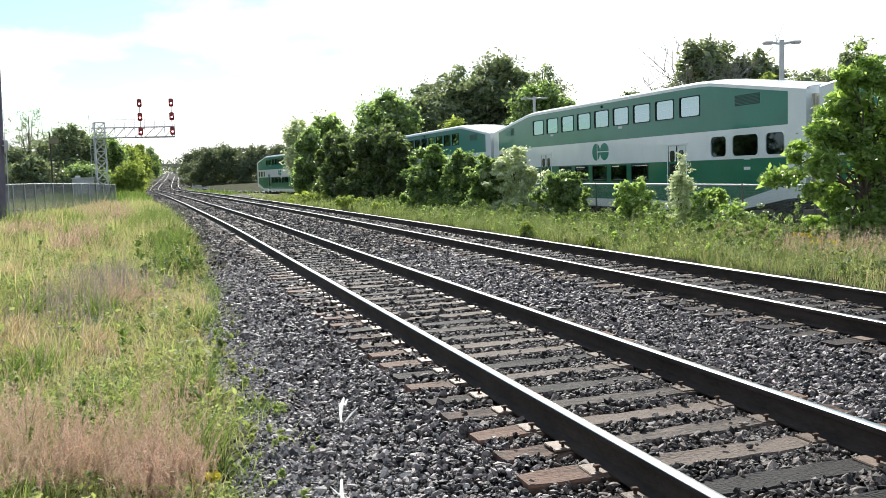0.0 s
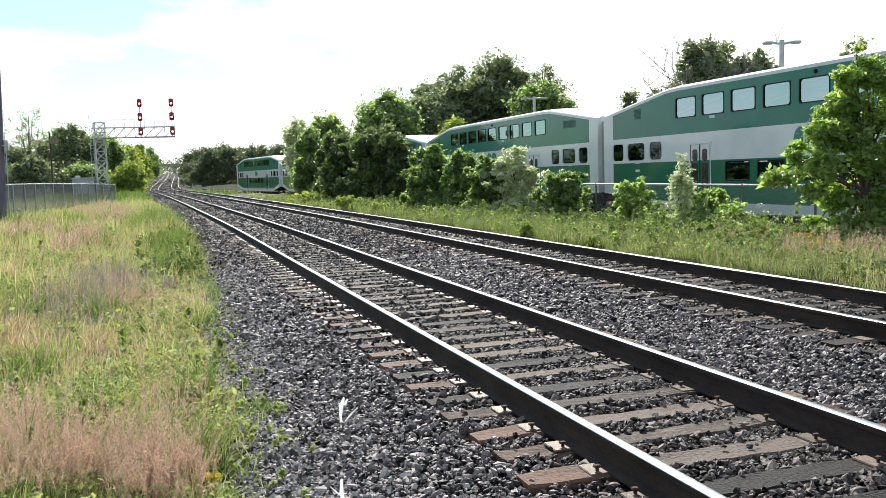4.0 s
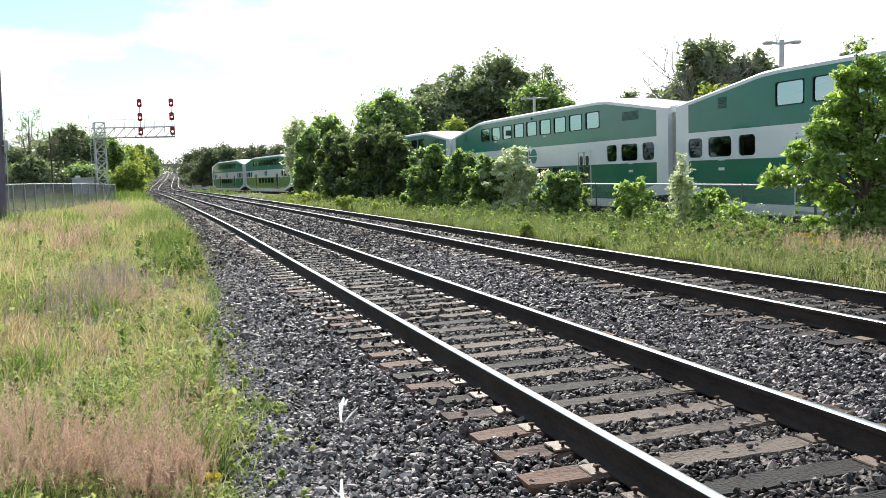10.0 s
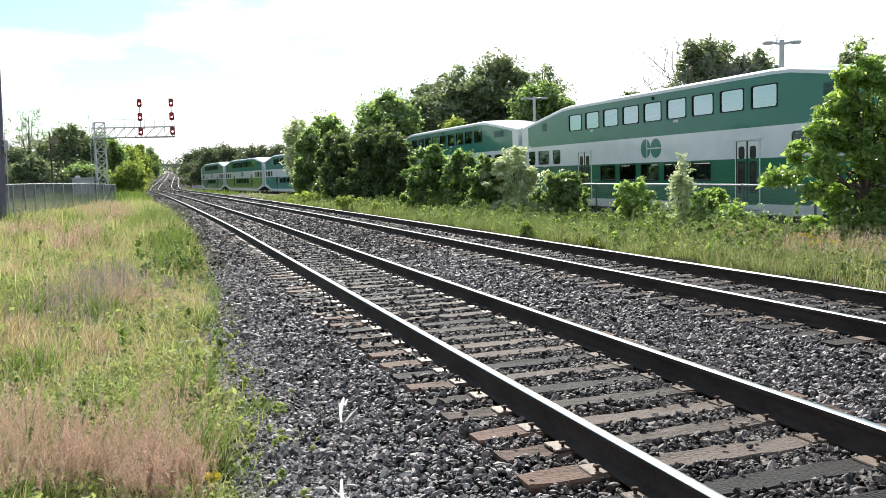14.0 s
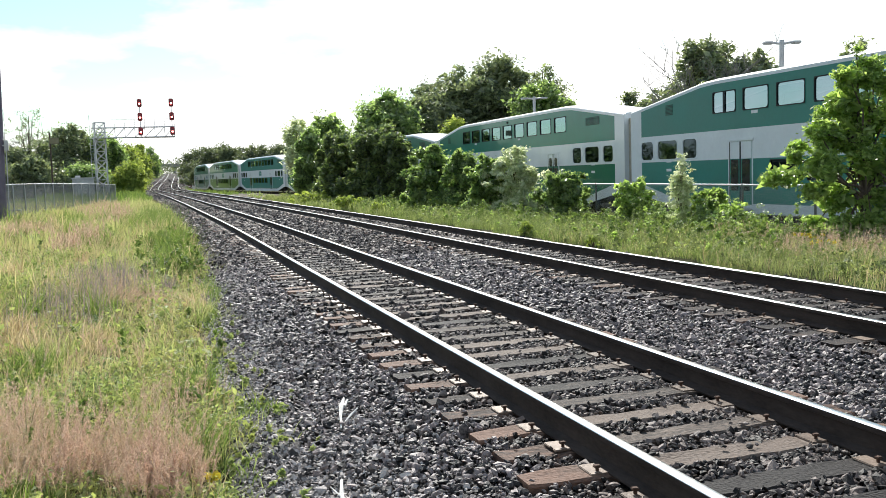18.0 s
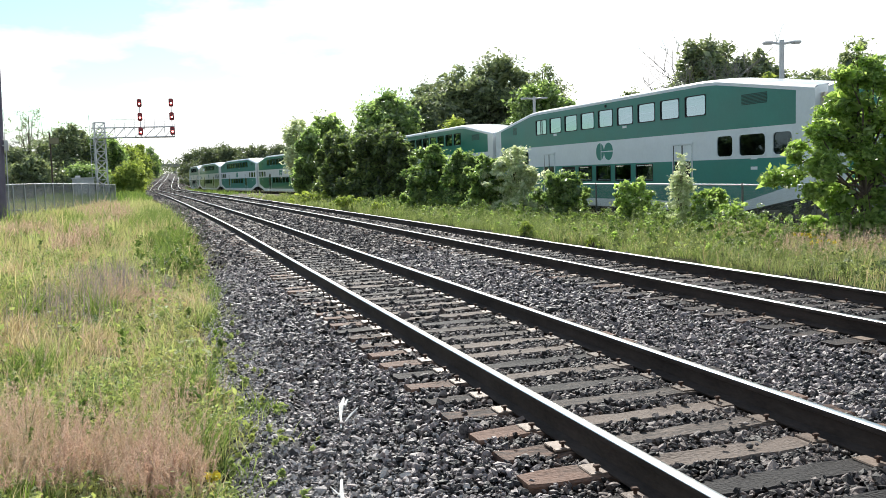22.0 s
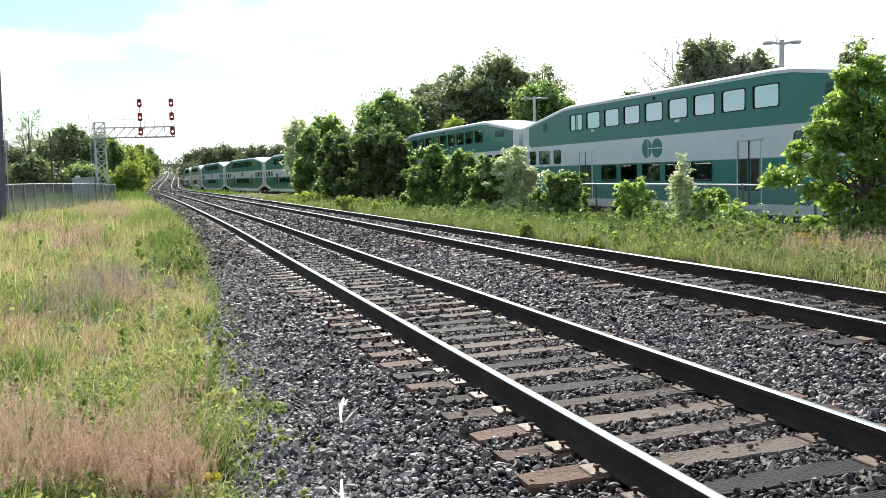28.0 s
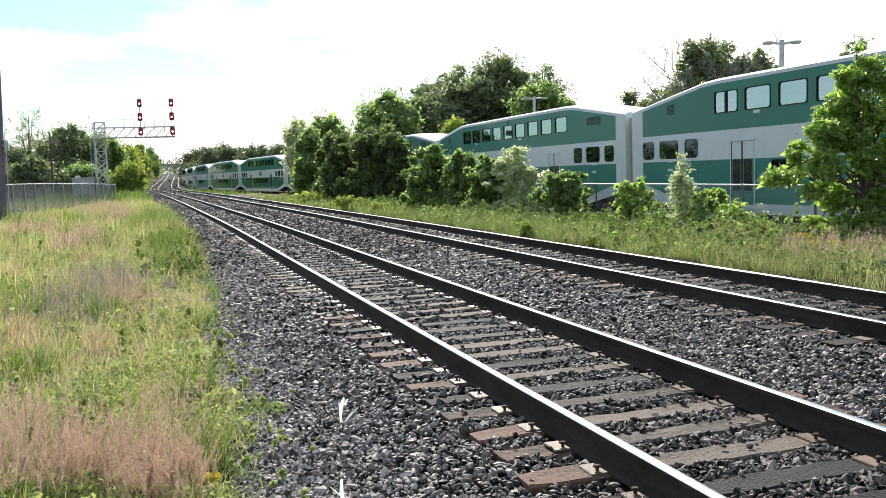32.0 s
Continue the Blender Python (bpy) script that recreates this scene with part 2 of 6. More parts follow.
M_LEAF_DEEP = leafy("leaf_deep", (0.40, 0.48, 0.21), (0.06, 0.10, 0.04), 0.42, spec=1.0, glow=(1.4, 1.5, 0.85), face=0.45, rough=0.36)
M_LEAF_DARK = leafy("leaf_dark", (0.40, 0.46, 0.29), (0.10, 0.135, 0.085), 0.5, spec=0.9, rough=0.38)
# The haze of distance is put into this flat leaf colour.
M_LEAF_HAZE = leafy("leaf_far_haze", (0.21, 0.25, 0.15), (0.11, 0.14, 0.09), 0.4)
# Whitish sun sheen on the leaves is put into this near-white colour.
M_LEAF_PALE_SHEEN = leafy("leaf_pale_sheen", (0.93, 0.95, 0.76), (0.42, 0.50, 0.25), 0.55, spec=1.2, glow=(1.1, 1.1, 0.92), face=0.95, rough=0.34)
M_GRASS = leafy("grass_green", (0.68, 0.73, 0.40), (0.13, 0.19, 0.065), 0.48, 0.75, 0.8, (0.60, 0.55, 0.34))
M_STRAW = leafy("grass_straw", (0.86, 0.76, 0.60), (0.30, 0.24, 0.15), 0.5, 0.6, 0.5, (0.44, 0.32, 0.22), glow=(1.15, 1.05, 0.7))
M_PINK = leafy("grass_seed_head", (0.93, 0.77, 0.66), (0.36, 0.23, 0.18), 0.46, 0.55, 2.5, (0.42, 0.38, 0.25), glow=(1.15, 1.0, 0.85))
M_VERGE = leafy("grass_verge", (0.44, 0.50, 0.25), (0.07, 0.115, 0.04), 0.5, 0.6, 0.35, (0.34, 0.37, 0.21))
M_LUSH = leafy("grass_lush", (0.27, 0.36, 0.12), (0.09, 0.15, 0.04), 0.5)
M_MAUVE = leafy("grass_mauve", (0.44, 0.38, 0.33), (0.22, 0.19, 0.18), 0.4, glow=(1.1, 1.0, 1.0))
M_WEED = leafy("weed_leaf", (0.60, 0.67, 0.31), (0.14, 0.22, 0.07), 0.48, 0.6, 1.2, (0.40, 0.40, 0.18))
M_FLOWER = leafy("yellow_flower", (0.75, 0.62, 0.06), (0.6, 0.45, 0.04), 0.3)

# ---------- building helpers ----------


def quick(name, verts, polys, mats=(), index=None, smooth=False):
    """A mesh from numpy arrays: verts (n, 3) and a list of face arrays (k, 3) or (k, 4)."""
    me = bpy.data.meshes.new(name)
    verts = np.asarray(verts, dtype=np.float32)
    polys = [np.asarray(q, dtype=np.int32) for q in polys if len(q)]
    loops = np.concatenate([q.ravel() for q in polys])
    total = np.concatenate([np.full(len(q), q.shape[1], dtype=np.int32) for q in polys])
    start = np.concatenate([[0], np.cumsum(total)[:-1]]).astype(np.int32)
    me.vertices.add(len(verts))
    me.vertices.foreach_set("co", verts.ravel())
    me.loops.add(len(loops))
    me.loops.foreach_set("vertex_index", loops)
    me.polygons.add(len(total))
    me.polygons.foreach_set("loop_start", start)
    me.polygons.foreach_set("loop_total", total)
    for m in mats:
        me.materials.append(m)
    if index is not None:
        me.polygons.foreach_set("material_index", np.asarray(index, dtype=np.int32))
    me.polygons.foreach_set("use_smooth", np.full(len(total), smooth))
    me.update(calc_edges=True)
    return me


def mesh_of(bm, name, *mats):
    me = bpy.data.meshes.new(name)
    bm.to_mesh(me)
    bm.free()
    for m in mats:
        me.materials.append(m)
    return me


def part(name, me, parent, at=None, label=""):
    ob = new(name, me)
    ob.parent = parent
    if at is not None:
        ob.matrix_basis = at
    if label:
        ob["label"] = label
    return ob


def box(bm, x0, x1, y0, y1, z0, z1, bevel=0.0, mi=0):
    r = bmesh.ops.create_cube(bm, size=1.0, matrix=Matrix.Translation(((x0 + x1) / 2, (y0 + y1) / 2, (z0 + z1) / 2)) @ Matrix.Diagonal((x1 - x0, y1 - y0, z1 - z0, 1)))
    vs = r["verts"]
    fs = {f for v in vs for f in v.link_faces}
    for f in fs:
        f.material_index = mi
    if bevel:
        bmesh.ops.bevel(bm, geom=list({e for v in vs for e in v.link_edges}), offset=bevel, segments=2, affect="EDGES", clamp_overlap=True)


def boxes(name, material, *specs, bevel=0.0):
    bm = bmesh.new()
    for s in specs:
        box(bm, *s, bevel=bevel)
    return mesh_of(bm, name, material)


def rod(bm, a, b, r, r2=None, seg=8):
    """A round bar from a to b."""
    a, b = Vector(a), Vector(b)
    d = b - a
    m = Matrix.Translation((a + b) / 2) @ d.to_track_quat("Z", "Y").to_matrix().to_4x4()
    bmesh.ops.create_cone(bm, cap_ends=True, segments=seg, radius1=r, radius2=r if r2 is None else r2, depth=d.length, matrix=m)


def rods(name, material, specs, seg=8):
    bm = bmesh.new()
    for s in specs:
        rod(bm, s[0], s[1], s[2], s[3] if len(s) > 3 else None, seg)
    return mesh_of(bm, name, material)


def thing(name, label, category, at=None, group="", kind=""):
    ob = new(name)
    ob.empty_display_size = 0.2
    if at is not None:
        ob.matrix_basis = at
    return tagged(ob, label, category, group, kind)


def single(name, me, label, category, at=None, group="", kind=""):
    ob = new(name, me)
    if at is not None:
        ob.matrix_basis = at
    return tagged(ob, label, category, group, kind)


def hermite(x, xs, ys):
    xs, ys = np.asarray(xs, float), np.asarray(ys, float)
    m = np.gradient(ys, xs)
    x = np.clip(x, xs[0], xs[-1])
    i = np.clip(np.searchsorted(xs, x) - 1, 0, len(xs) - 2)
    h = xs[i + 1] - xs[i]
    t = (x - xs[i]) / h
    return ((2 * t**3 - 3 * t**2 + 1) * ys[i] + (t**3 - 2 * t**2 + t) * h * m[i] + (-2 * t**3 + 3 * t**2) * ys[i + 1] + (t**3 - t**2) * h * m[i + 1])


# ---------- the lines of the three tracks ----------
LINE_Y = [-300, -40, 15, 30, 50, 70, 100, 135, 160, 180, 220, 260, 300, 340, 420, 550, 700]
LINE_X = [0, 0, 0, 0, -0.22, -0.5, -1.05, -1.95, -2.65, -2.95, -2.45, -1.4, -0.3, 0.75, 2.7, 5.05, 8]
LINE_Z = [0, 0, 0, 0, 0, 0, 0, 0, 0, 0.05, 0.6, 1.3, 2.0, 2.75, 4.2, 6.4, 7.5]
TRACK_2 = 4.14
TRAIN_X, TRAIN_Z = 17.09, -0.328


def main_x(y):
    return hermite(np.asarray(y, float), LINE_Y, LINE_X)


def main_z(y):
    return hermite(np.asarray(y, float), LINE_Y, LINE_Z)


_s = np.arange(-260, 420, 0.5)
_k = np.where(_s < 60, 0, np.interp(_s, [60, 95, 130, 165, 200, 250, 300], [0.00233, 0.00204, 0.00057, -0.00261, -0.00083, 0.0003, -0.0002]))
_th = np.cumsum(_k) * 0.5
_px, _py = TRAIN_X - np.cumsum(np.sin(_th)) * 0.5, -260.5 + np.cumsum(np.cos(_th)) * 0.5


def train_at(s):
    return np.interp(s, _s, _px), np.interp(s, _s, _py)


def train_x(y):
    return np.interp(y, _py, _px)


def ground_z(x, y):
    x, y = np.asarray(x, float), np.asarray(y, float)
    u = x - main_x(y)
    rise = main_z(y)
    z = -0.36 + 0.05 * np.sin(x * 0.9 + 0.6 * np.sin(y * 0.21)) * np.cos(y * 0.37) + 0.03 * np.sin(2.3 * x + 1.1 * y)
    z = z + np.where(u < -3, np.minimum(0.012 * (-3 - u), 0.5), 0)
    bed = np.clip(1 - np.abs(u - 2.07) / 4.6, 0, 1)
    z = z - np.clip(bed * 3, 0, 1) * 0.35
    v = x - train_x(y)
    z = z - np.clip(2.2 - np.abs(v) * 0.6, 0, 1) * 0.35
    z = z + np.clip((v - 4) / 30, 0, 1) * 1.2
    return z + rise


def make_ground():
    ys = np.unique(np.concatenate([np.arange(-320, -20, 12), np.arange(-20, 70, 0.7), np.arange(70, 300, 4), np.arange(300, 620, 20), np.geomspace(640, 3500, 14)]))
    xs = np.unique(np.concatenate([-np.geomspace(40, 2500, 16), np.arange(-40, -12, 2), np.arange(-12, 24, 0.6), np.arange(24, 70, 3), np.geomspace(75, 2500, 16)]))
    X, Y = np.meshgrid(xs, ys)
    Z = ground_z(X, Y)
    nx, ny = len(xs), len(ys)
    i = np.arange(nx * ny).reshape(ny, nx)
    q = np.stack([i[:-1, :-1], i[:-1, 1:], i[1:, 1:], i[1:, :-1]], -1).reshape(-1, 4)
    single("ground", quick("ground", np.stack([X, Y, Z], -1).reshape(-1, 3), [q], [M_SOIL], smooth=True),
           "dry earth and thin turf under the grass beside the tracks", "ground", kind="structure")


def sweep(profile, xs, ys, zs):
    """Rings of a profile (offset, height) along a line in plan; returns verts and quads, closed round the profile."""
    d = np.gradient(np.stack([xs, ys], -1), axis=0)
    d /= np.linalg.norm(d, axis=1)[:, None]
    side = np.stack([d[:, 1], -d[:, 0]], -1)
    pr = np.asarray(profile, float)
    V = np.empty((len(xs), len(pr), 3))
    V[:, :, 0] = xs[:, None] + side[:, :1] * pr[None, :, 0]
    V[:, :, 1] = ys[:, None] + side[:, 1:] * pr[None, :, 0]
    V[:, :, 2] = zs[:, None] + pr[None, :, 1]
    i = np.arange(len(xs) * len(pr)).reshape(len(xs), len(pr))
    j = np.roll(i, -1, axis=1)
    q = np.stack([i[:-1], i[1:], j[1:], j[:-1]], -1).reshape(-1, 4)
    return V.reshape(-1, 3), q


RAIL_PROFILE = [(-0.075, -0.183), (0.075, -0.183), (0.075, -0.172), (0.012, -0.150), (0.009, -0.055), (0.036, -0.042), (0.037, -0.012),
                (0.036, -0.010), (0.031, -0.0055), (0.023, -0.0025), (0.010, -0.0006), (-0.010, -0.0006), (-0.023, -0.0025), (-0.031, -0.0055), (-0.036, -0.010), (-0.037, -0.012), (-0.036, -0.042), (-0.009, -0.055), (-0.012, -0.150), (-0.075, -0.172)]


def rail_mesh(xs, ys, zs, off):
    pr = [(a + off, b) for a, b in RAIL_PROFILE]
    V, q = sweep(pr, xs, ys, zs)
    n = len(pr)
    col = np.tile(np.arange(n), len(xs) - 1)
    head = np.isin(col, (7, 8, 9, 10, 11, 12, 13))
    return quick("rail", V, [q], [M_RAIL, M_SHINE], index=head.astype(int), smooth=head)


def tie_mesh(seed):
    """A weathered timber with worn, uneven edges."""
    rng = np.random.default_rng(seed)
    n = 17
    V, q = [], []
    for i, x in enumerate(np.linspace(-1.3, 1.3, n)):
        j = rng.normal(0, 0.005, 8)
        e = 0.012
        for a, b in ((-0.113, -0.36), (0.113, -0.36), (0.115, -0.186 - e), (0.115 - e, -0.184), (0.02, -0.186), (-0.115 + e, -0.184), (-0.115, -0.186 - e)):
            V.append((x + (rng.normal(0, 0.006) if i in (0, n - 1) else 0), a + j[int(a > 0)], b + j[2 + int(a > 0.05)] * 0.8))
    for i in range(n - 1):
        for k in range(7):
            a, b = i * 7 + k, i * 7 + (k + 1) % 7
            q.append((a, b, b + 7, a + 7))
    V = np.array(V)
    caps = []
    for o in (0, (n - 1) * 7):
        ring = [o + k for k in range(7)]
        for k in range(1, 6):
            caps.append((ring[0], ring[k + 1], ring[k]) if o == 0 else (ring[0], ring[k], ring[k + 1]))
    return quick("tie", V, [np.array(q)[:, ::-1], np.array(caps)], [M_TIE])


TIE_0, TIE_STEP = 4.5087, 0.4792
TIES = [tie_mesh(s) for s in range(5)]
PLATE = boxes("tie_plate", M_PLATE, (-0.18, 0.18, -0.09, 0.09, -0.186, -0.172), bevel=0.004)
SPIKE = boxes("spike", M_SPIKE, (-0.009, 0.009, -0.009, 0.009, -0.19, -0.150), (-0.022, 0.018, -0.016, 0.016, -0.152, -0.136), bevel=0.004)


def make_track(off, y_near, label):
    """One main track: two rails, its ties, their plates and spikes."""
    rng = random.Random(int(off * 10) + 3)
    track = thing("railway_track", label, "railway track", kind="structure")
    ys = np.concatenate([np.arange(-60, 40, 2.5), np.arange(40, 300, 4), np.arange(300, 640, 10)])
    xs, zs = main_x(ys), main_z(ys)
    for o in (-0.755, 0.755):
        part("rail", rail_mesh(xs, ys, zs, off + o), track, label="rust-sided steel rail with a polished head")
    rest = []
    y = TIE_0 + math.ceil((-12 - TIE_0) / TIE_STEP) * TIE_STEP
    while y < 300:
        yj = y + rng.uniform(-0.02, 0.02)
        x = float(main_x(yj)) + off
        sl = math.degrees(math.atan2(float(main_x(yj + 1) - main_x(yj - 1)), 2))
        tilt = -sl + rng.uniform(-0.8, 0.8)
        m = pose(x + rng.uniform(-0.03, 0.03), yj, float(main_z(yj)), rng.uniform(-0.5, 0.5), rng.uniform(-0.3, 0.3), tilt)
        if y_near < y < y_near + 62:
            t = part("tie", TIES[rng.randrange(5)], track, m)
            if y < y_near + 30:
                for o in (-0.755, 0.755):
                    pl = part("tie_plate", PLATE, track, pose(x + o, yj, 0, 0, 0, tilt))
                    if y < y_near + 17:
                        for sx in (-0.115, 0.115):
                            part("spike", SPIKE, pl, pose(sx + rng.uniform(-0.008, 0.008), rng.choice((-0.045, 0.045)), 0, 0, 0, rng.uniform(-12, 12)))
            else:
                rest.append((m, True))
        else:
            rest.append((m, False))
        y += TIE_STEP
    V, Q = [], []
    base = np.array([(sx * 1.3, sy * 0.115, z) for z in (-0.36, -0.185) for sx, sy in ((-1, -1), (1, -1), (1, 1), (-1, 1))])
    quad = np.array([(3, 2, 1, 0), (4, 5, 6, 7), (0, 1, 5, 4), (1, 2, 6, 5), (2, 3, 7, 6), (3, 0, 4, 7)])
    pb = np.array([(sx * 0.18, sy * 0.09, z) for z in (-0.19, -0.172) for sx, sy in ((-1, -1), (1, -1), (1, 1), (-1, 1))])
    V2, Q2 = [], []
    for m, has_tie in rest:
        R, T = np.array(m.to_3x3()), np.array(m.translation)
        if not has_tie:
            Q.append(quad + 8 * len(V))
            V.append(base @ R.T + T)
        if m.translation.y < 90:
            for o in (-0.755, 0.755):
                Q2.append(quad + 8 * len(V2))
                V2.append((pb + [o, 0, 0]) @ R.T + T)
    tagged(part("far_ties", quick("far_ties", np.concatenate(V), [np.concatenate(Q)], [M_TIE]), track), kind="stuff")
    tagged(part("far_tie_plates", quick("far_tie_plates", np.concatenate(V2), [np.concatenate(Q2)], [M_PLATE]), track), kind="stuff")


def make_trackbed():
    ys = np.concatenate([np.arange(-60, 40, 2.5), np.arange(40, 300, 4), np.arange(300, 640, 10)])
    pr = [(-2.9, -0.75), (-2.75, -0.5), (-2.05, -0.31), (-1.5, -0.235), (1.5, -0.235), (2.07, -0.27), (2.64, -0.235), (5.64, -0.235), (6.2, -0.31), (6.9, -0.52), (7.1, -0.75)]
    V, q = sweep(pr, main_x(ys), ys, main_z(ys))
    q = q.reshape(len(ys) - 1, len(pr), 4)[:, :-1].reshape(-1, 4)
    single("trackbed", quick("trackbed", V, [q[:, ::-1]], [M_BED], smooth=True), "crushed dark grey stone bed under the two main tracks, darkened like shade between stones", "trackbed", kind="structure")


def make_gravel_strip():
    """Bare brownish gravel between the second track and the train track, where the grass ends."""
    ys = np.arange(74, 330, 3.0)
    rows = []
    for f in np.linspace(0, 1, 9):
        a, b = main_x(ys) + 6.6, train_x(ys) - 2.4
        x = a + np.maximum(b - a, 0.4) * f
        rows.append(np.stack([x, ys, ground_z(x, ys) + 0.05 + 0.02 * np.sin(ys * 0.9 + f * 7)], -1))
    V = np.stack(rows, 1)
    i = np.arange(V.shape[0] * 9).reshape(-1, 9)
    q = np.stack([i[:-1, :-1], i[:-1, 1:], i[1:, 1:], i[1:, :-1]], -1).reshape(-1, 4)
    single("gravel_strip", quick("gravel_strip", V.reshape(-1, 3), [q], [M_DUST], smooth=True), "bare brown-grey gravel strip beside the far track", "gravel", kind="structure")


make_gravel_strip()
CUBE = np.array([(x, y, z) for z in (-1, 1) for x, y in ((-1, -1), (1, -1), (1, 1), (-1, 1))], float)
CUBE_Q = np.array([(3, 2, 1, 0), (4, 5, 6, 7), (0, 1, 5, 4), (1, 2, 6, 5), (2, 3, 7, 6), (3, 0, 4, 7)])


_g = (1 + 5**0.5) / 2
ICO = np.array([(-1, _g, 0), (1, _g, 0), (-1, -_g, 0), (1, -_g, 0), (0, -1, _g), (0, 1, _g), (0, -1, -_g), (0, 1, -_g), (_g, 0, -1), (_g, 0, 1), (-_g, 0, -1), (-_g, 0, 1)]) / 1.9
ICO_T = np.array([(a, b, c) for a in range(12) for b in range(12) for c in range(12) if a < b and a < c and b != c
                  and all(abs(np.linalg.norm(ICO[p] - ICO[q]) - 2 / 1.9) < 0.01 for p, q in ((a, b), (b, c), (c, a)))
                  and np.dot(np.cross(ICO[b] - ICO[a], ICO[c] - ICO[a]), ICO[a]) > 0])


def stones(name, pts, size, spread, material, label, seed, category="ballast", fine=False):
    """Many angular stones, each its own island."""
    rng = np.random.default_rng(seed)
    n = len(pts)
    shape, faces = (ICO, ICO_T) if fine else (CUBE, CUBE_Q)
    k = len(shape)
    s = size * np.exp(rng.normal(0, spread, (n, 1))) * rng.uniform(0.7, 1.2, (n, 3)) * [1.4, 1.0, 0.66]
    V = shape[None] * (1 + (rng.uniform(-0.12, 0.12, (n, k, 1)) if fine else rng.uniform(-0.35, 0.28, (n, k, 3))))
    if fine:            # split faces: the round shape is cut flat on several sides
        V = V * 1.25
        for _ in range(5):
            c = rng.normal(size=(n, 1, 3))
            c /= np.linalg.norm(c, axis=2)[:, :, None]
            over = np.maximum((V * c).sum(2) - rng.uniform(0.4, 0.8, (n, 1)), 0)
            V = V - over[:, :, None] * c
    else:
        V[:, 4:, :2] *= rng.uniform(0.35, 0.95, (n, 1, 1))
    V *= s[:, None, :] / 2
    q = rng.normal(size=(n, 4)) * [1, 0.35, 0.35, 1]
    q /= np.linalg.norm(q, axis=1)[:, None]
    w, x, y, z = q.T
    R = np.stack([1 - 2 * (y * y + z * z), 2 * (x * y - z * w), 2 * (x * z + y * w), 2 * (x * y + z * w), 1 - 2 * (x * x + z * z), 2 * (y * z - x * w),
                  2 * (x * z - y * w), 2 * (y * z + x * w), 1 - 2 * (x * x + y * y)], -1).reshape(n, 3, 3)
    V = np.einsum("nij,nkj->nki", R, V) + pts[:, None, :]
    F = (faces[None] + k * np.arange(n)[:, None, None]).reshape(-1, faces.shape[1])
    return single(name, quick(name, V.reshape(-1, 3), [F], [material]), label, category, kind="stuff")


def bed_top(u):
    return np.interp(u, [-2.9, -2.75, -2.05, -1.5, 1.5, 2.07, 2.64, 5.64, 6.2, 6.9, 7.1], [-0.6, -0.46, -0.3, -0.225, -0.225, -0.25, -0.225, -0.225, -0.3, -0.48, -0.6])


def make_ballast():
    rng = np.random.default_rng(5)
    for y0, y1, dens, size, seed in ((3.2, 10, 1300, 0.039, 1), (10, 19, 460, 0.054, 2), (19, 34, 260, 0.056, 3), (34, 70, 85, 0.072, 4), (70, 180, 16, 0.11, 6), (180, 330, 7, 0.17, 7), (-7, 3.2, 150, 0.06, 5)):
        n = int((y1 - y0) * 9.5 * dens)
        y = rng.uniform(y0, y1, n)
        u = rng.uniform(-2.75, 6.8, n)
        if y1 < 11:
            u = np.where(u > 6.2, u - 6, u)
        z = bed_top(u) + rng.uniform(-0.012, 0.018, n) + 0.015 * np.sin(u * 5 + y * 3) * np.sin(y * 4.1)
        z = z + np.where((np.abs(u) < 1.25) | (np.abs(u - TRACK_2) < 1.25), 0.020, 0.0)
        ph = np.abs((y - TIE_0 + TIE_STEP / 2) % TIE_STEP - TIE_STEP / 2)
        tc = np.where(u > 2.07, u - TRACK_2, u)
        on_tie = (np.abs(tc) < 1.33) & (ph < 0.098)
        on_rail = np.abs(np.abs(tc) - 0.755) < 0.10
        bare = (u < -2.1 + 0.2 * np.sin(y * 1.7)) & (rng.random(n) < 0.55)       # the foot of the bed is mostly grit
        keep = ~bare & (~on_tie | (rng.random(n) < 0.006)) & ~on_rail
        z = np.where(on_tie, -0.165, z)
        pts = np.stack([u + main_x(y), y, z + main_z(y)], -1)
        inside = np.abs(tc) < 1.15
        stones("ballast_stones", pts[keep & ~inside], size, 0.28, M_STONE if y0 < 15 else M_STONE_DIRTY, "angular dark and light grey crushed stones beside the tracks", seed, fine=y1 < 20)
        stones("ballast_stones", pts[keep & inside], size * 0.94, 0.28, M_STONE_DIRTY, "dirty brownish crushed stones between the ties", seed + 50, fine=y1 < 20)
    n = 44000
    y = 3.4 + 24 * rng.random(n) ** 1.5
    u = -2.82 + np.abs(rng.normal(0, 0.46, n)) + np.clip(y - 8, 0, 12) * 0.03
    z = np.maximum(ground_z(u, y), bed_top(u)) + 0.012
    stones("grit", np.stack([u, y, z], -1), 0.021, 0.35, M_GRIT, "loose light grey grit at the foot of the ballast", 8, "gravel")


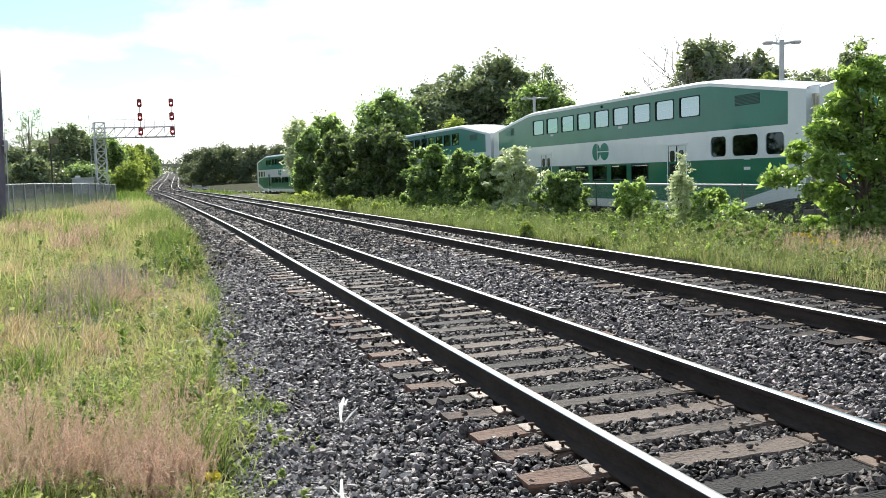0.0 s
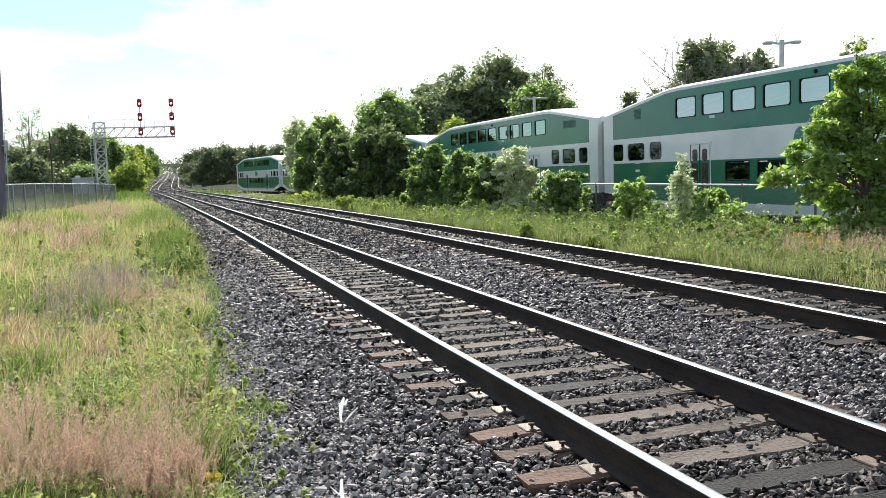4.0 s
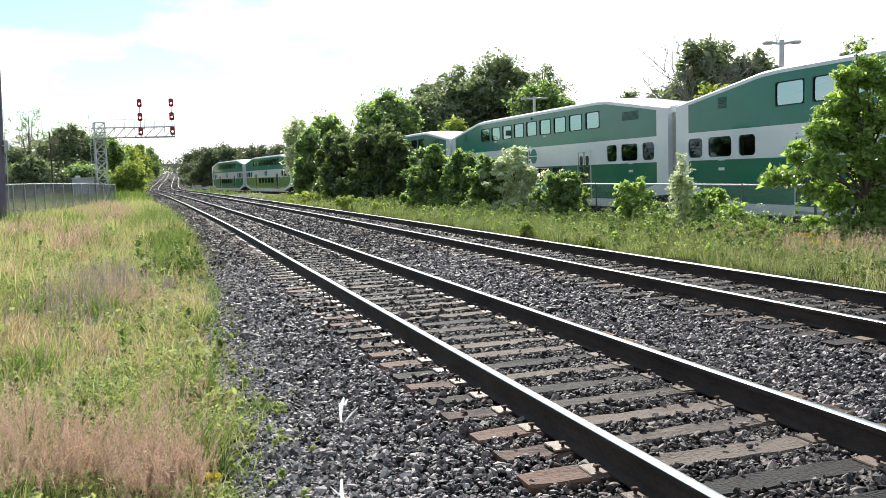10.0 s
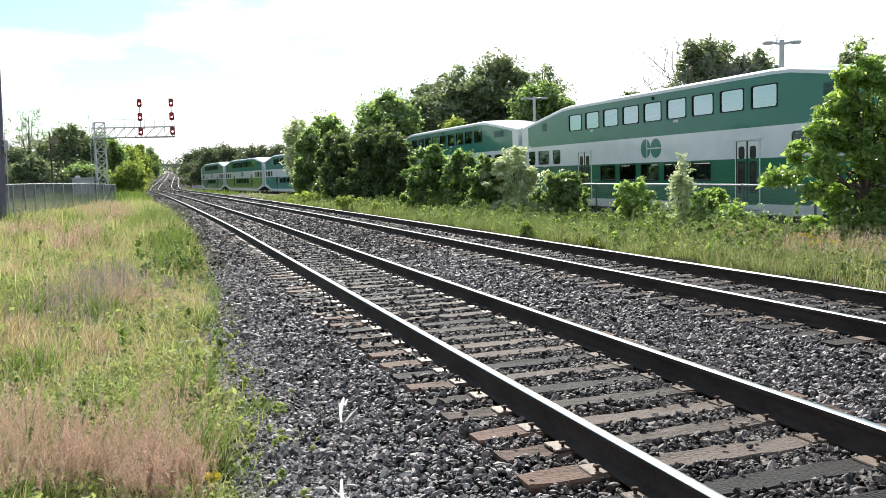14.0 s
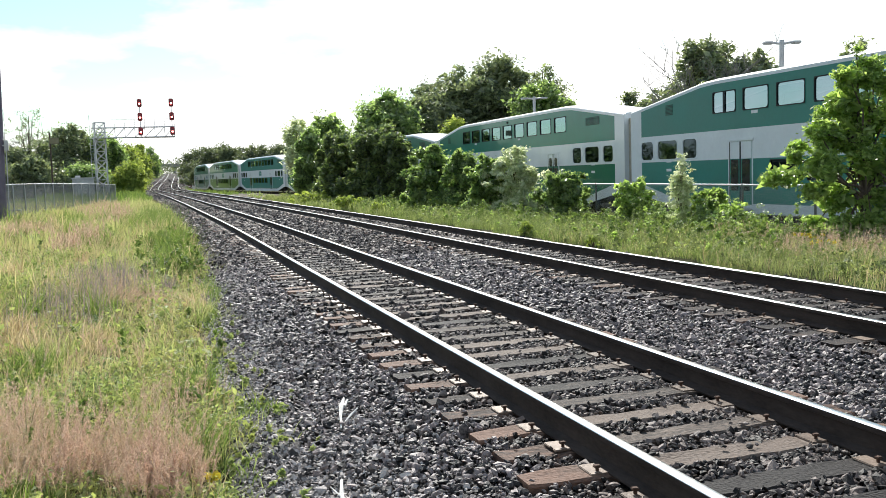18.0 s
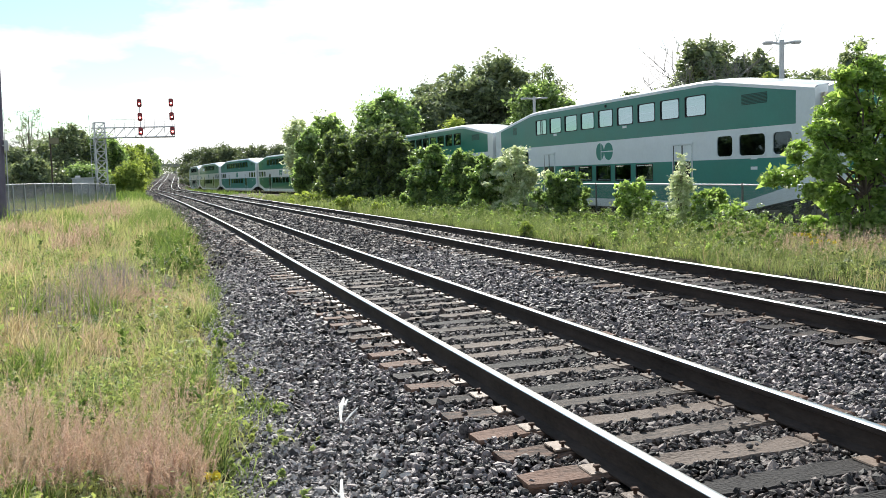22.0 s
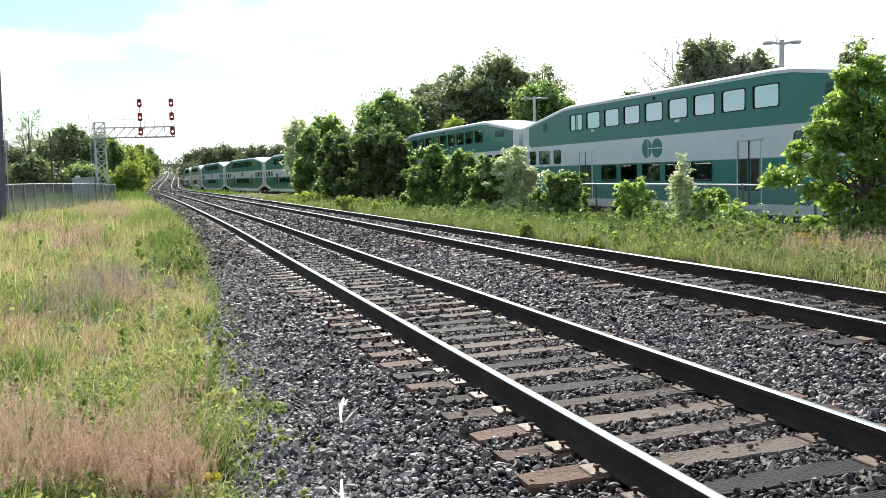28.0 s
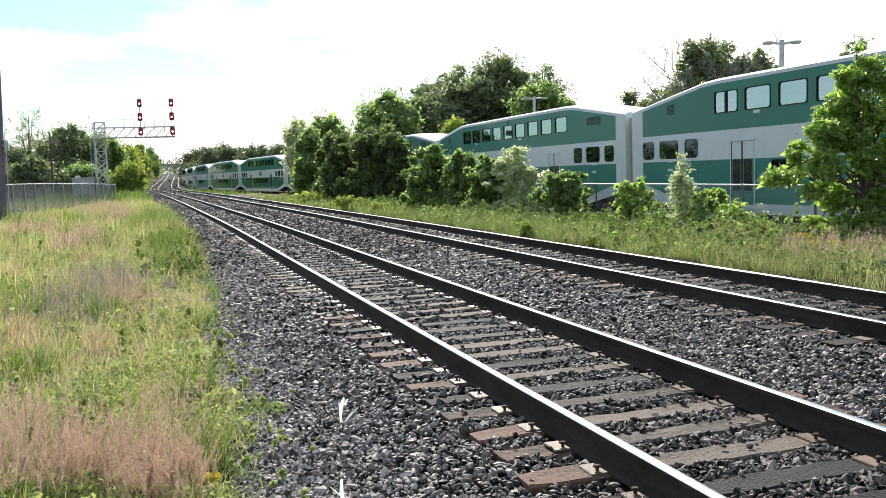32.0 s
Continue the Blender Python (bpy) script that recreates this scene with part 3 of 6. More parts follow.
def make_train_track():
    track = thing("railway_track", "train track with rusty rails behind the weeds and wire fence", "railway track", kind="structure")
    s = np.arange(-250, 330, 5.0)
    xs, ys = train_at(s)
    zs = np.full(len(s), TRAIN_Z) + np.maximum(main_z(ys) - main_z(180), 0)
    for o in (-0.755, 0.755):
        part("rail", rail_mesh(xs, ys, zs, o), track, label="rust-sided steel rail with a polished head")
    V, Q = [], []
    base = np.array([(sx * 1.3, sy * 0.115, z) for z in (-0.36, -0.185) for sx, sy in ((-1, -1), (1, -1), (1, 1), (-1, 1))])
    for k, s0 in enumerate(np.arange(-240, 300, 0.6)):
        x, y = train_at(s0)
        zz = TRAIN_Z + max(float(main_z(y) - main_z(180)), 0)
        Q.append(CUBE_Q + 8 * k)
        V.append(base + [x, y, zz])
    tagged(part("ties", quick("ties", np.concatenate(V), [np.concatenate(Q)], [M_TIE]), track), kind="stuff")
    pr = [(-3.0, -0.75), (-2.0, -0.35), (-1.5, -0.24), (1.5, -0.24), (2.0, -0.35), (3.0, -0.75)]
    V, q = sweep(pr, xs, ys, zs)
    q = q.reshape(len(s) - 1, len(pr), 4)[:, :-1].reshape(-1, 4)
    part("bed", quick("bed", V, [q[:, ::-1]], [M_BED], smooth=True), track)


make_ground()
make_trackbed()
make_train_track()

# ---------- the double-deck passenger train ----------
CAR = 26.54
HALF = CAR / 2
GAP_0, AHEAD = 22.1665, 4
ADVANCE = (105.9317, -6.8400, 88.5732, -118.4046, 47.7418)


def advance(t):
    """How far the train has rolled after t seconds, in metres."""
    return sum(c * (t / 32.0) ** (k + 1) for k, c in enumerate(ADVANCE))


M_WHITE_A = mat("paint_white_glossy", (0.80, 0.84, 0.85), (0.72, 0.76, 0.77), 0.35, scale=1.2, fine=14, bump=0.0, coat=0.6, spec=0.3)
M_WHITE_B = mat("paint_white_worn", (0.72, 0.77, 0.80), (0.64, 0.69, 0.72), 0.45, scale=1.0, fine=9, bump=0.0, rough2=0.6, coat=0.15)
M_GREEN_A = mat("paint_green_glossy", (0.003, 0.215, 0.155), (0.003, 0.180, 0.130), 0.32, scale=1.0, fine=10, bump=0.0, coat=0.40, spec=0.2)
# Same green lower down, with dark reflections of trees and ground in its colour.
M_GREEN_LOW = mat("paint_green_low_reflection", (0.004, 0.165, 0.085), (0.003, 0.135, 0.07), 0.35, scale=1.0, fine=10, bump=0.0, coat=0.40, spec=0.2)
M_GREEN_B = mat("paint_green_faded", (0.022, 0.215, 0.172), (0.016, 0.18, 0.142), 0.5, scale=0.8, fine=8, bump=0.0, rough2=0.6, coat=0.15)
M_LIME = mat("paint_lime", (0.16, 0.31, 0.06), (0.13, 0.255, 0.05), 0.35, scale=1.0, fine=10, bump=0.0, coat=0.6)
for _m in (M_WHITE_A, M_GREEN_A, M_GREEN_LOW, M_LIME):
    _m.node_tree.nodes["Principled BSDF"].inputs["Coat IOR"].default_value = 1.5
M_ROOF = mat("roof_white", (0.84, 0.84, 0.83), (0.72, 0.72, 0.71), 0.28, scale=0.9, fine=12, bump=0.05, coat=0.3)
M_RUBBER = mat("window_rubber", (0.012, 0.016, 0.016), (0.008, 0.010, 0.010), 0.7, scale=9, fine=60, bump=0.0)
M_PANE_UP = glass("pane_upper", (0.22, 0.26, 0.28), 5.5)
M_PANE_LOW = glass("pane_lower", (0.10, 0.10, 0.10), 1.6)
M_DOORGLASS = mat("door_glass_dark", (0.03, 0.034, 0.034), (0.018, 0.02, 0.02), 0.12, scale=3, fine=20, bump=0.0)
M_BELLOWS = mat("bellows_grey", (0.62, 0.59, 0.50), (0.48, 0.45, 0.39), 0.8, scale=4, fine=30, bump=0.2)
M_INSIDE = mat("car_interior", (0.35, 0.36, 0.34), (0.22, 0.23, 0.22), 0.8, scale=2, fine=20, bump=0.0)
M_SEAT = mat("seat_fabric", (0.06, 0.09, 0.12), (0.03, 0.05, 0.07), 0.9, scale=6, fine=60, bump=0.2)
M_TUBE = glow("fluorescent_tube", (1.0, 0.98, 0.9), 3.0)
M_WHEEL = mat("wheel_steel", (0.14, 0.12, 0.11), (0.06, 0.05, 0.045), 0.6, metal=0.5, scale=6, fine=40)

UP_WIN = [(5.80 + 1.69 * i, 7.08 + 1.69 * i) for i in range(9)]
LOW_WIN = [(9.36 + 1.72 * i, 10.66 + 1.72 * i) for i in range(5)]
END_ALL = [(1.25, 2.16), (2.52, 3.90), (4.23, 5.14), (21.58, 22.49), (22.85, 24.23), (24.54, 25.45)]


def fold(y):
    return min(y, CAR - y)


def z_roof(y):
    return float(np.interp(fold(y), [0.28, 5.2, 6.1], [4.15, 4.82, 4.86]))


def z_shoulder(y):
    return z_roof(y) - 0.10


def z_green(y):
    return z_roof(y) - 0.20


def z_bottom(y):
    return float(np.interp(fold(y), [0.28, 1.1, 3.8, 4.4], [0.80, 0.74, 0.27, 0.22]))


def z_skirt(y):
    return float(np.interp(fold(y), [0.28, 1.3, 3.7, 4.4], [1.18, 1.15, 0.6, 0.55]))


def side_mesh(sx, mats):
    """One painted side with its window openings; materials: white, upper green, lower green."""
    cuts = {0.28, 1.1, CAR - 1.1, CAR - 0.28, 1.3, CAR - 1.3, 3.7, 3.8, CAR - 3.7, CAR - 3.8, 5.2, CAR - 5.2, 6.1, CAR - 6.1, 4.4, CAR - 4.4}
    for a, b in UP_WIN + LOW_WIN + END_ALL:
        cuts |= {a, b}
    ys = sorted(cuts)
    rows = [z_bottom, z_skirt, lambda y: 1.32, lambda y: 1.98, lambda y: 2.04, lambda y: 2.13, lambda y: 2.85, lambda y: 3.05,
            lambda y: 3.65, lambda y: min(4.37, z_green(y) - 0.02), z_green, z_shoulder]
    kind = [0, 2, 2, 2, 0, 0, 0, 1, 1, 1, 0]
    V, F, I = [], [], []
    for y in ys:
        for r in rows:
            V.append((sx * 1.5, y - HALF, r(y)))
    n = len(rows)
    for i in range(len(ys) - 1):
        mid = (ys[i] + ys[i + 1]) / 2
        for k in range(n - 1):
            hole = (k == 8 and any(a < mid < b for a, b in UP_WIN)) or (k == 2 and any(a < mid < b for a, b in LOW_WIN)) or (k == 5 and any(a < mid < b for a, b in END_ALL))
            if hole:
                continue
            a = i * n + k
            f = (a, a + 1, a + n + 1, a + n)
            F.append(f if sx < 0 else f[::-1])
            I.append(kind[k] if 1.1 < mid < CAR - 1.1 else 0)
    return quick("side", V, [np.array(F)[:, ::-1]], mats, index=I)


def roof_mesh():
    ys = [0.28, 1.2, 2.6, 4.0, 5.2, 5.6, 6.1, 10, 14, CAR - 6.1, CAR - 5.6, CAR - 5.2, CAR - 4.0, CAR - 2.6, CAR - 1.2, CAR - 0.28]
    V, F = [], []
    for y in ys:
        zs, zr = z_shoulder(y), z_roof(y)
        for x, z in ((-1.5, zs), (-1.47, zs + 0.05), (-1.32, zr), (-0.8, zr + 0.05), (0, zr + 0.07), (0.8, zr + 0.05), (1.32, zr), (1.47, zs + 0.05), (1.5, zs)):
            V.append((x, y - HALF, z))
    for i in range(len(ys) - 1):
        for k in range(8):
            a = i * 9 + k
            F.append((a, a + 1, a + 10, a + 9))
    return quick("roof", V, [np.array(F)[:, ::-1]], [M_ROOF], smooth=True)


def end_mesh(near):
    y = 0.28 if near else CAR - 0.28
    zs, zr, zb = z_shoulder(y), z_roof(y), z_bottom(y)
    V = [(-1.5, y - HALF, zb), (1.5, y - HALF, zb), (1.5, y - HALF, zs), (1.32, y - HALF, zr), (0, y - HALF, zr + 0.07), (-1.32, y - HALF, zr), (-1.5, y - HALF, zs)]
    F = [(0, 1, 2), (0, 2, 6), (6, 2, 5), (5, 2, 3), (5, 3, 4)]
    F = np.array(F) if near else np.array(F)[:, ::-1]
    return quick("end_wall", V, [F], [M_WHITE_B])


def ring_outline(w, h, r, seg=4):
    pts = []
    for cx, cy, a0 in ((w / 2 - r, h / 2 - r, 0), (-w / 2 + r, h / 2 - r, 90), (-w / 2 + r, -h / 2 + r, 180), (w / 2 - r, -h / 2 + r, 270)):
        for k in range(seg + 1):
            a = radians(a0 + 90 * k / seg)
            pts.append((cx + r * math.cos(a), cy + r * math.sin(a)))
    return pts


def window_frame_mesh(w, h, r=0.10, lip=0.026, split=False, m=None):
    """Black rubber frame with rounded corners, lying on the outer skin (x = 0, proud towards -x)."""
    out, inn = ring_outline(w + 2 * lip - 0.02, h + 2 * lip - 0.02, 0.048), ring_outline(w - 0.03, h - 0.03, r)
    n = len(out)
    V = [(-0.016, a, b) for a, b in out] + [(-0.016, a, b) for a, b in inn] + [(0.03, a, b) for a, b in inn] + [(0.006, a, b) for a, b in out]
    F = []
    for k in range(n):
        j = (k + 1) % n
        F += [(k, j, n + j, n + k), (n + k, n + j, 2 * n + j, 2 * n + k), (3 * n + k, 3 * n + j, j, k)]
    F = np.array(F)
    if split:
        V += [(-0.016, -0.05, -h / 2), (-0.016, 0.05, -h / 2), (-0.016, 0.05, h / 2), (-0.016, -0.05, h / 2)]
        F = np.concatenate([F, [[4 * n + 3, 4 * n + 2, 4 * n + 1, 4 * n]]])
    return quick("window_frame", V, [F], [m or M_RUBBER])


def pane_mesh(w, h, m):
    return quick("pane", [(0, -w / 2, -h / 2), (0, w / 2, -h / 2), (0, w / 2, h / 2), (0, -w / 2, h / 2)], [np.array([[3, 2, 1, 0]])], [m])


def disc_mesh(name, outline, m, x=-0.008):
    n = len(outline)
    V = [(x, a, b) for a, b in outline] + [(0.0, a, b) for a, b in outline]
    bm = bmesh.new()
    vs = [bm.verts.new(v) for v in V]
    bm.faces.new(vs[:n][::-1])
    for k in range(n):
        bm.faces.new((vs[k], vs[(k + 1) % n], vs[n + (k + 1) % n], vs[n + k]))
    return mesh_of(bm, name, m)


F_UP, F_UP2 = window_frame_mesh(1.28, 0.72), window_frame_mesh(1.28, 0.72, split=True)
F_LOW = window_frame_mesh(1.30, 0.66, 0.06, 0.02)
P_UP, P_LOW = pane_mesh(1.26, 0.70, M_PANE_UP), pane_mesh(1.28, 0.64, M_PANE_LOW)
P_E1, P_E2 = pane_mesh(0.89, 0.70, M_PANE_LOW), pane_mesh(1.36, 0.70, M_PANE_LOW)


def wheelset_mesh():
    bm = bmesh.new()
    rod(bm, (-0.9, 0, 0), (0.9, 0, 0), 0.08, seg=10)
    for x in (-0.755, 0.755):
        rod(bm, (x - 0.065, 0, 0), (x + 0.065, 0, 0), 0.42, seg=20)
        rod(bm, (x - 0.09, 0, 0), (x + 0.09, 0, 0), 0.14, seg=10)
        for a in range(4):
            c, s = math.cos(a * 1.571), math.sin(a * 1.571)
            rod(bm, (x - 0.075, 0.27 * c, 0.27 * s), (x + 0.075, 0.27 * c, 0.27 * s), 0.05, seg=6)
    return mesh_of(bm, "wheelset", M_WHEEL)


WHEELSET = wheelset_mesh()


def bogie_mesh():
    bm = bmesh.new()
    for x in (-1.08, 1.08):
        box(bm, x - 0.09, x + 0.09, -1.65, 1.65, 0.42, 0.66, 0.03)
        for y in (-1.25, 1.25):
            box(bm, x - 0.12, x + 0.12, y - 0.17, y + 0.17, 0.26, 0.56, 0.03)
        for y in (-0.35, 0.35):
            rod(bm, (x, y, 0.4), (x, y, 0.8), 0.11, seg=10)
    box(bm, -1.1, 1.1, -0.3, 0.3, 0.45, 0.8, 0.03)
    return mesh_of(bm, "bogie", M_DARK)


BOGIE = bogie_mesh()
ROOF, END_N, END_F = roof_mesh(), end_mesh(True), end_mesh(False)


def interior_mesh():
    bm = bmesh.new()
    box(bm, -1.4, 1.4, 5.5 - HALF, CAR - 5.5 - HALF, 2.98, 3.04)
    box(bm, -1.4, 1.4, 4.2 - HALF, CAR - 4.2 - HALF, 0.42, 0.47)
    for a, b in ((0.35, 5.4), (CAR - 5.4, CAR - 0.35)):
        box(bm, -1.4, 1.4, a - HALF, b - HALF, 1.2, 1.26)
        box(bm, -1.4, 1.4, a - HALF, b - HALF, 2.95, 3.0)
    box(bm, -1.4, 1.4, 5.42 - HALF, 5.46 - HALF, 0.45, 3.0)
    box(bm, -1.4, 1.4, CAR - 5.46 - HALF, CAR - 5.42 - HALF, 0.45, 3.0)
    return mesh_of(bm, "interior_floors", M_INSIDE)


def under_mesh():
    bm = bmesh.new()
    box(bm, -1.42, 1.42, 4.3 - HALF, CAR - 4.3 - HALF, 0.24, 0.40, 0.02)
    for a, b in ((0.35, 4.35), (CAR - 4.35, CAR - 0.35)):
        box(bm, -1.40, 1.40, a - HALF, b - HALF, 0.92, 1.18, 0.02)
    for y in (-HALF - 0.02, HALF + 0.02):
        box(bm, -0.14, 0.14, y - 0.6, y + 0.6, 0.75, 1.0, 0.04)
    return mesh_of(bm, "underframe", M_DARK)


def seats_mesh():
    bm = bmesh.new()
    box(bm, -0.45, 0.45, -0.05, 0.05, 0.6, 1.55, 0.02)
    box(bm, -0.45, 0.45, -0.45, 0.0, 0.8, 0.92, 0.02)
    return mesh_of(bm, "seat", M_SEAT)


INTERIOR, UNDER, SEAT = interior_mesh(), under_mesh(), seats_mesh()
TUBE = boxes("ceiling_light", M_TUBE, (-0.03, 0.03, -0.6, 0.6, -0.015, 0.015), bevel=0.006)
BELLOWS = boxes("bellows", M_BELLOWS, (-1.24, 1.24, -0.27, 0.01, 0.95, 3.85), (-1.30, 1.30, -0.18, -0.12, 0.9, 3.92), (-1.30, 1.30, -0.06, 0.0, 0.9, 3.92), bevel=0.02)
M_GRILLE = mat("grille_green", (0.012, 0.075, 0.055), (0.008, 0.05, 0.038), 0.6, scale=4, fine=30, bump=0.1)
GRILLE = boxes("grille", M_GRILLE, *[(-0.012, 0.01, -0.65, 0.65, z, z + 0.028) for z in np.arange(-0.17, 0.15, 0.045)])
VENT = boxes("vent", M_GRILLE, *[(-0.012, 0.01, -0.24, 0.24, z, z + 0.03) for z in np.arange(-0.2, 0.17, 0.05)])
PLAQUE = boxes("plaque", M_WHITE_B, (-0.006, 0.01, -0.17, 0.17, -0.05, 0.05), bevel=0.002)
STEP = boxes("door_step", M_GALV, (-0.06, 0.05, -0.6, 0.6, -0.03, 0.03), bevel=0.01)
LAMP = boxes("marker_lamp", M_RUBBER, (-0.05, 0.02, -0.06, 0.06, -0.06, 0.06), bevel=0.02)


def door_meshes(white, green, wide):
    """A pair of sliding leaves in a frame: returns frame, one leaf and its glass (centred on the doorway)."""
    bm = bmesh.new()
    for s in ((-0.012, 0.03, -0.66, -0.60, 0.5, 2.7), (-0.012, 0.03, 0.60, 0.66, 0.5, 2.7), (-0.03, 0.03, -0.70, 0.70, 2.64, 2.72)):
        box(bm, *s, bevel=0.008)
    frame_me = mesh_of(bm, "door_frame", white)
    bm = bmesh.new()
    box(bm, -0.008, 0.02, -0.295, 0.295, 0.52, 2.035, 0.004, 0)
    box(bm, -0.008, 0.02, -0.295, 0.295, 2.04, 2.62, 0.004, 1)
    leaf_me = mesh_of(bm, "door_leaf", green, white)
    upper = disc_mesh("door_glass", ring_outline(wide, 0.42, 0.1), M_DOORGLASS, -0.013)
    lower = disc_mesh("door_glass", ring_outline(wide + 0.05, 1.05, 0.04), M_DOORGLASS, -0.013)
    # Black strips: the rubber seam, and the door recess's shade drawn as solid.
    seal = boxes("door_seal", M_RUBBER, (-0.016, 0.0, -0.035, 0.035, 0.52, 2.62), (-0.010, 0.0, 0.555, 0.60, 0.52, 2.62))
    return frame_me, leaf_me, upper, lower, seal


def ellipse(cy, cz, ry, rz, a0=0, a1=360, n=24):
    return [(cy + ry * math.cos(radians(a0 + (a1 - a0) * k / n)), cz + rz * math.sin(radians(a0 + (a1 - a0) * k / n))) for k in range(n)]


def emblem_meshes(green, white):
    left = disc_mesh("emblem_left", ellipse(0.40, 0, 0.36, 0.375), green)
    right = disc_mesh("emblem_right", ellipse(-0.36, 0, 0.39, 0.375), green)
    bm = bmesh.new()
    box(bm, -0.012, 0.0, -0.78, 0.27, -0.022, 0.022)
    box(bm, -0.012, 0.0, 0.27, 0.315, -0.39, 0.39)
    return left, right, mesh_of(bm, "emblem_slit", white)


def make_car(style, label):
    """One double-deck coach at the origin, rail head at z = 0, its length along y."""
    white, green, low = {"glossy": (M_WHITE_A, M_GREEN_A, M_GREEN_LOW), "faded": (M_WHITE_B, M_GREEN_B, M_GREEN_B), "lime": (M_WHITE_A, M_GREEN_A, M_LIME)}[style]
    car = thing("passenger_car", label, "train car", group="cars of the train")
    door = door_meshes(white, low, 0.32 if style != "faded" else 0.36)
    marks = emblem_meshes(green, white)
    end_frames = window_frame_mesh(0.91, 0.72, 0.15, m=white), window_frame_mesh(1.38, 0.72, 0.15, m=white)
    for sx in (-1, 1):
        side = part("side_wall", side_mesh(sx, (white, green, low)), car)
        turn = Matrix.Identity(4) if sx < 0 else pose(0, 0, 0, 0, 0, 180)

        def at(y, z, off=0.0):
            return Matrix.Translation((sx * (1.5 + off), y - HALF, z)) @ turn
        for i, (a, b) in enumerate(UP_WIN):
            split = style == "faded" and i == (8 if sx < 0 else 0)
            w = part("window", F_UP2 if split else F_UP, car, at((a + b) / 2, 4.01))
            part("pane", P_UP, w, Matrix.Translation((0.02, 0, 0)))
        for a, b in LOW_WIN:
            w = part("window", F_LOW, car, at((a + b) / 2, 1.65))
            part("pane", P_LOW, w, Matrix.Translation((0.02, 0, 0)))
        for a, b in END_ALL:
            small = b - a < 1.2
            w = part("window", end_frames[0 if small else 1], car, at((a + b) / 2, 2.49))
            part("pane", P_E1 if small else P_E2, w, Matrix.Translation((0.02, 0, 0)))
        for y in ((7.28, 19.05) if sx < 0 else (CAR - 19.05, CAR - 7.28)):
            d = part("door", door[0], car, at(y, 0, 0.004))
            for o in (-0.3, 0.3):
                lf = part("door_leaf", door[1], d, Matrix.Translation((0, o, 0)))
                if style != "faded":
                    part("door_glass", door[2], d, Matrix.Translation((0, o, 2.24)))
                part("door_glass", door[3], d, Matrix.Translation((0, o, 1.43 if style != "faded" else 1.50)))
            part("door_seal", door[4], d)
            part("door_step", STEP, car, at(y, 0.36, 0.0))
        e = part("emblem", marks[0], car, at(13.33, 2.59), "green rounded emblem of two lobes")
        part("lobe", marks[1], e)
        part("slit", marks[2], e)
        part("grille", GRILLE, car, at(3.10 if sx < 0 else CAR - 3.10, 3.98))
        part("vent", VENT, car, at(CAR - 3.15 if sx < 0 else 3.15, 4.0))
        part("marker_lamp", LAMP, car, at(13.14, 4.53))
        for y, z in ((3.1, 1.72), (CAR - 3.1, 1.72), (3.1, 2.06), (CAR - 3.1, 2.06), (11.55, 3.55), (18.32, 3.56)):
            part("plaque", PLAQUE, car, at(y, z))
    part("roof", ROOF, car, label="bright white roof with sloping ends")
    part("end_wall", END_N, car)
    part("end_wall", END_F, car)
    part("bellows", BELLOWS, car, Matrix.Translation((0, -HALF + 0.28, 0)))
    part("bellows", BELLOWS, car, Matrix.Translation((0, HALF - 0.28, 0)) @ pose(0, 0, 0, 0, 0, 180))
    part("underframe", UNDER, car)
    part("interior_floors", INTERIOR, car)
    for y in np.arange(9.5, 17.9, 1.72):
        for x in (-0.85, 0.85):
            part("seat", SEAT, car, pose(x, y - HALF, 0))
    for x in (-0.9, 0.9):
        for y in (10.2, 13.4, 16.7):
            part("ceiling_light", TUBE, car, pose(x, y - HALF, 1.94))
    for y in (-HALF + 3.0, HALF - 3.0):
        part("bogie", BOGIE, car, pose(0, y, 0))
        for o in (-1.25, 1.25):
            part("wheelset", WHEELSET, car, pose(0, y + o, 0.42))
    return car


def car_pose(i, t):
    """Where the car stands at t: its middle, turned along the track."""
    s = GAP_0 + (AHEAD - 1 - i) * CAR + advance(t)
    xa, ya = train_at(s + 3.0)
    xb, yb = train_at(s + CAR - 3.0)
    xm, ym = (xa + xb) / 2, (ya + yb) / 2
    return Matrix.Translation((xm, ym, TRAIN_Z)) @ Matrix.Rotation(math.atan2(-(xb - xa), yb - ya), 4, "Z")


CARS = []
STYLES = ["glossy", "lime", "faded", "glossy", "glossy", "glossy", "faded", "faded", "faded", "faded", "faded"]
LABELS = {"glossy": "glossy green and white double-deck passenger car on the rear track",
          "faded": "faded green and white double-deck passenger car on the rear track",
          "lime": "double-deck passenger car with a lime green lower band"}
first = {}
for n, st in enumerate(STYLES):
    if st not in first:
        first[st] = make_car(st, LABELS[st])
        CARS.append(first[st])
    else:
        CARS.append(copy_thing(first[st], Matrix.Identity(4)))
    CARS[-1].matrix_basis = car_pose(n, 0.0)


def motions():
    for n, car in enumerate(CARS):
        walk(car, [(float(t), car_pose(n, float(t))) for t in range(33)])
        for ws in car.children:
            if ws.name.startswith("wheelset"):
                y = ws.matrix_basis.translation.y
                rows = []
                for k in range(240):
                    t = k * 4 / 30
                    rows.append((t, Matrix.Translation((0, y, 0.42)) @ Matrix.Rotation(-advance(t) / 0.42, 4, "X")))
                if rows[-1][0] < 32.0:
                    rows.append((32.0, Matrix.Translation((0, y, 0.42)) @ Matrix.Rotation(-advance(32.0) / 0.42, 4, "X")))
                walk(ws, rows)

# ---------- trees and bushes ----------


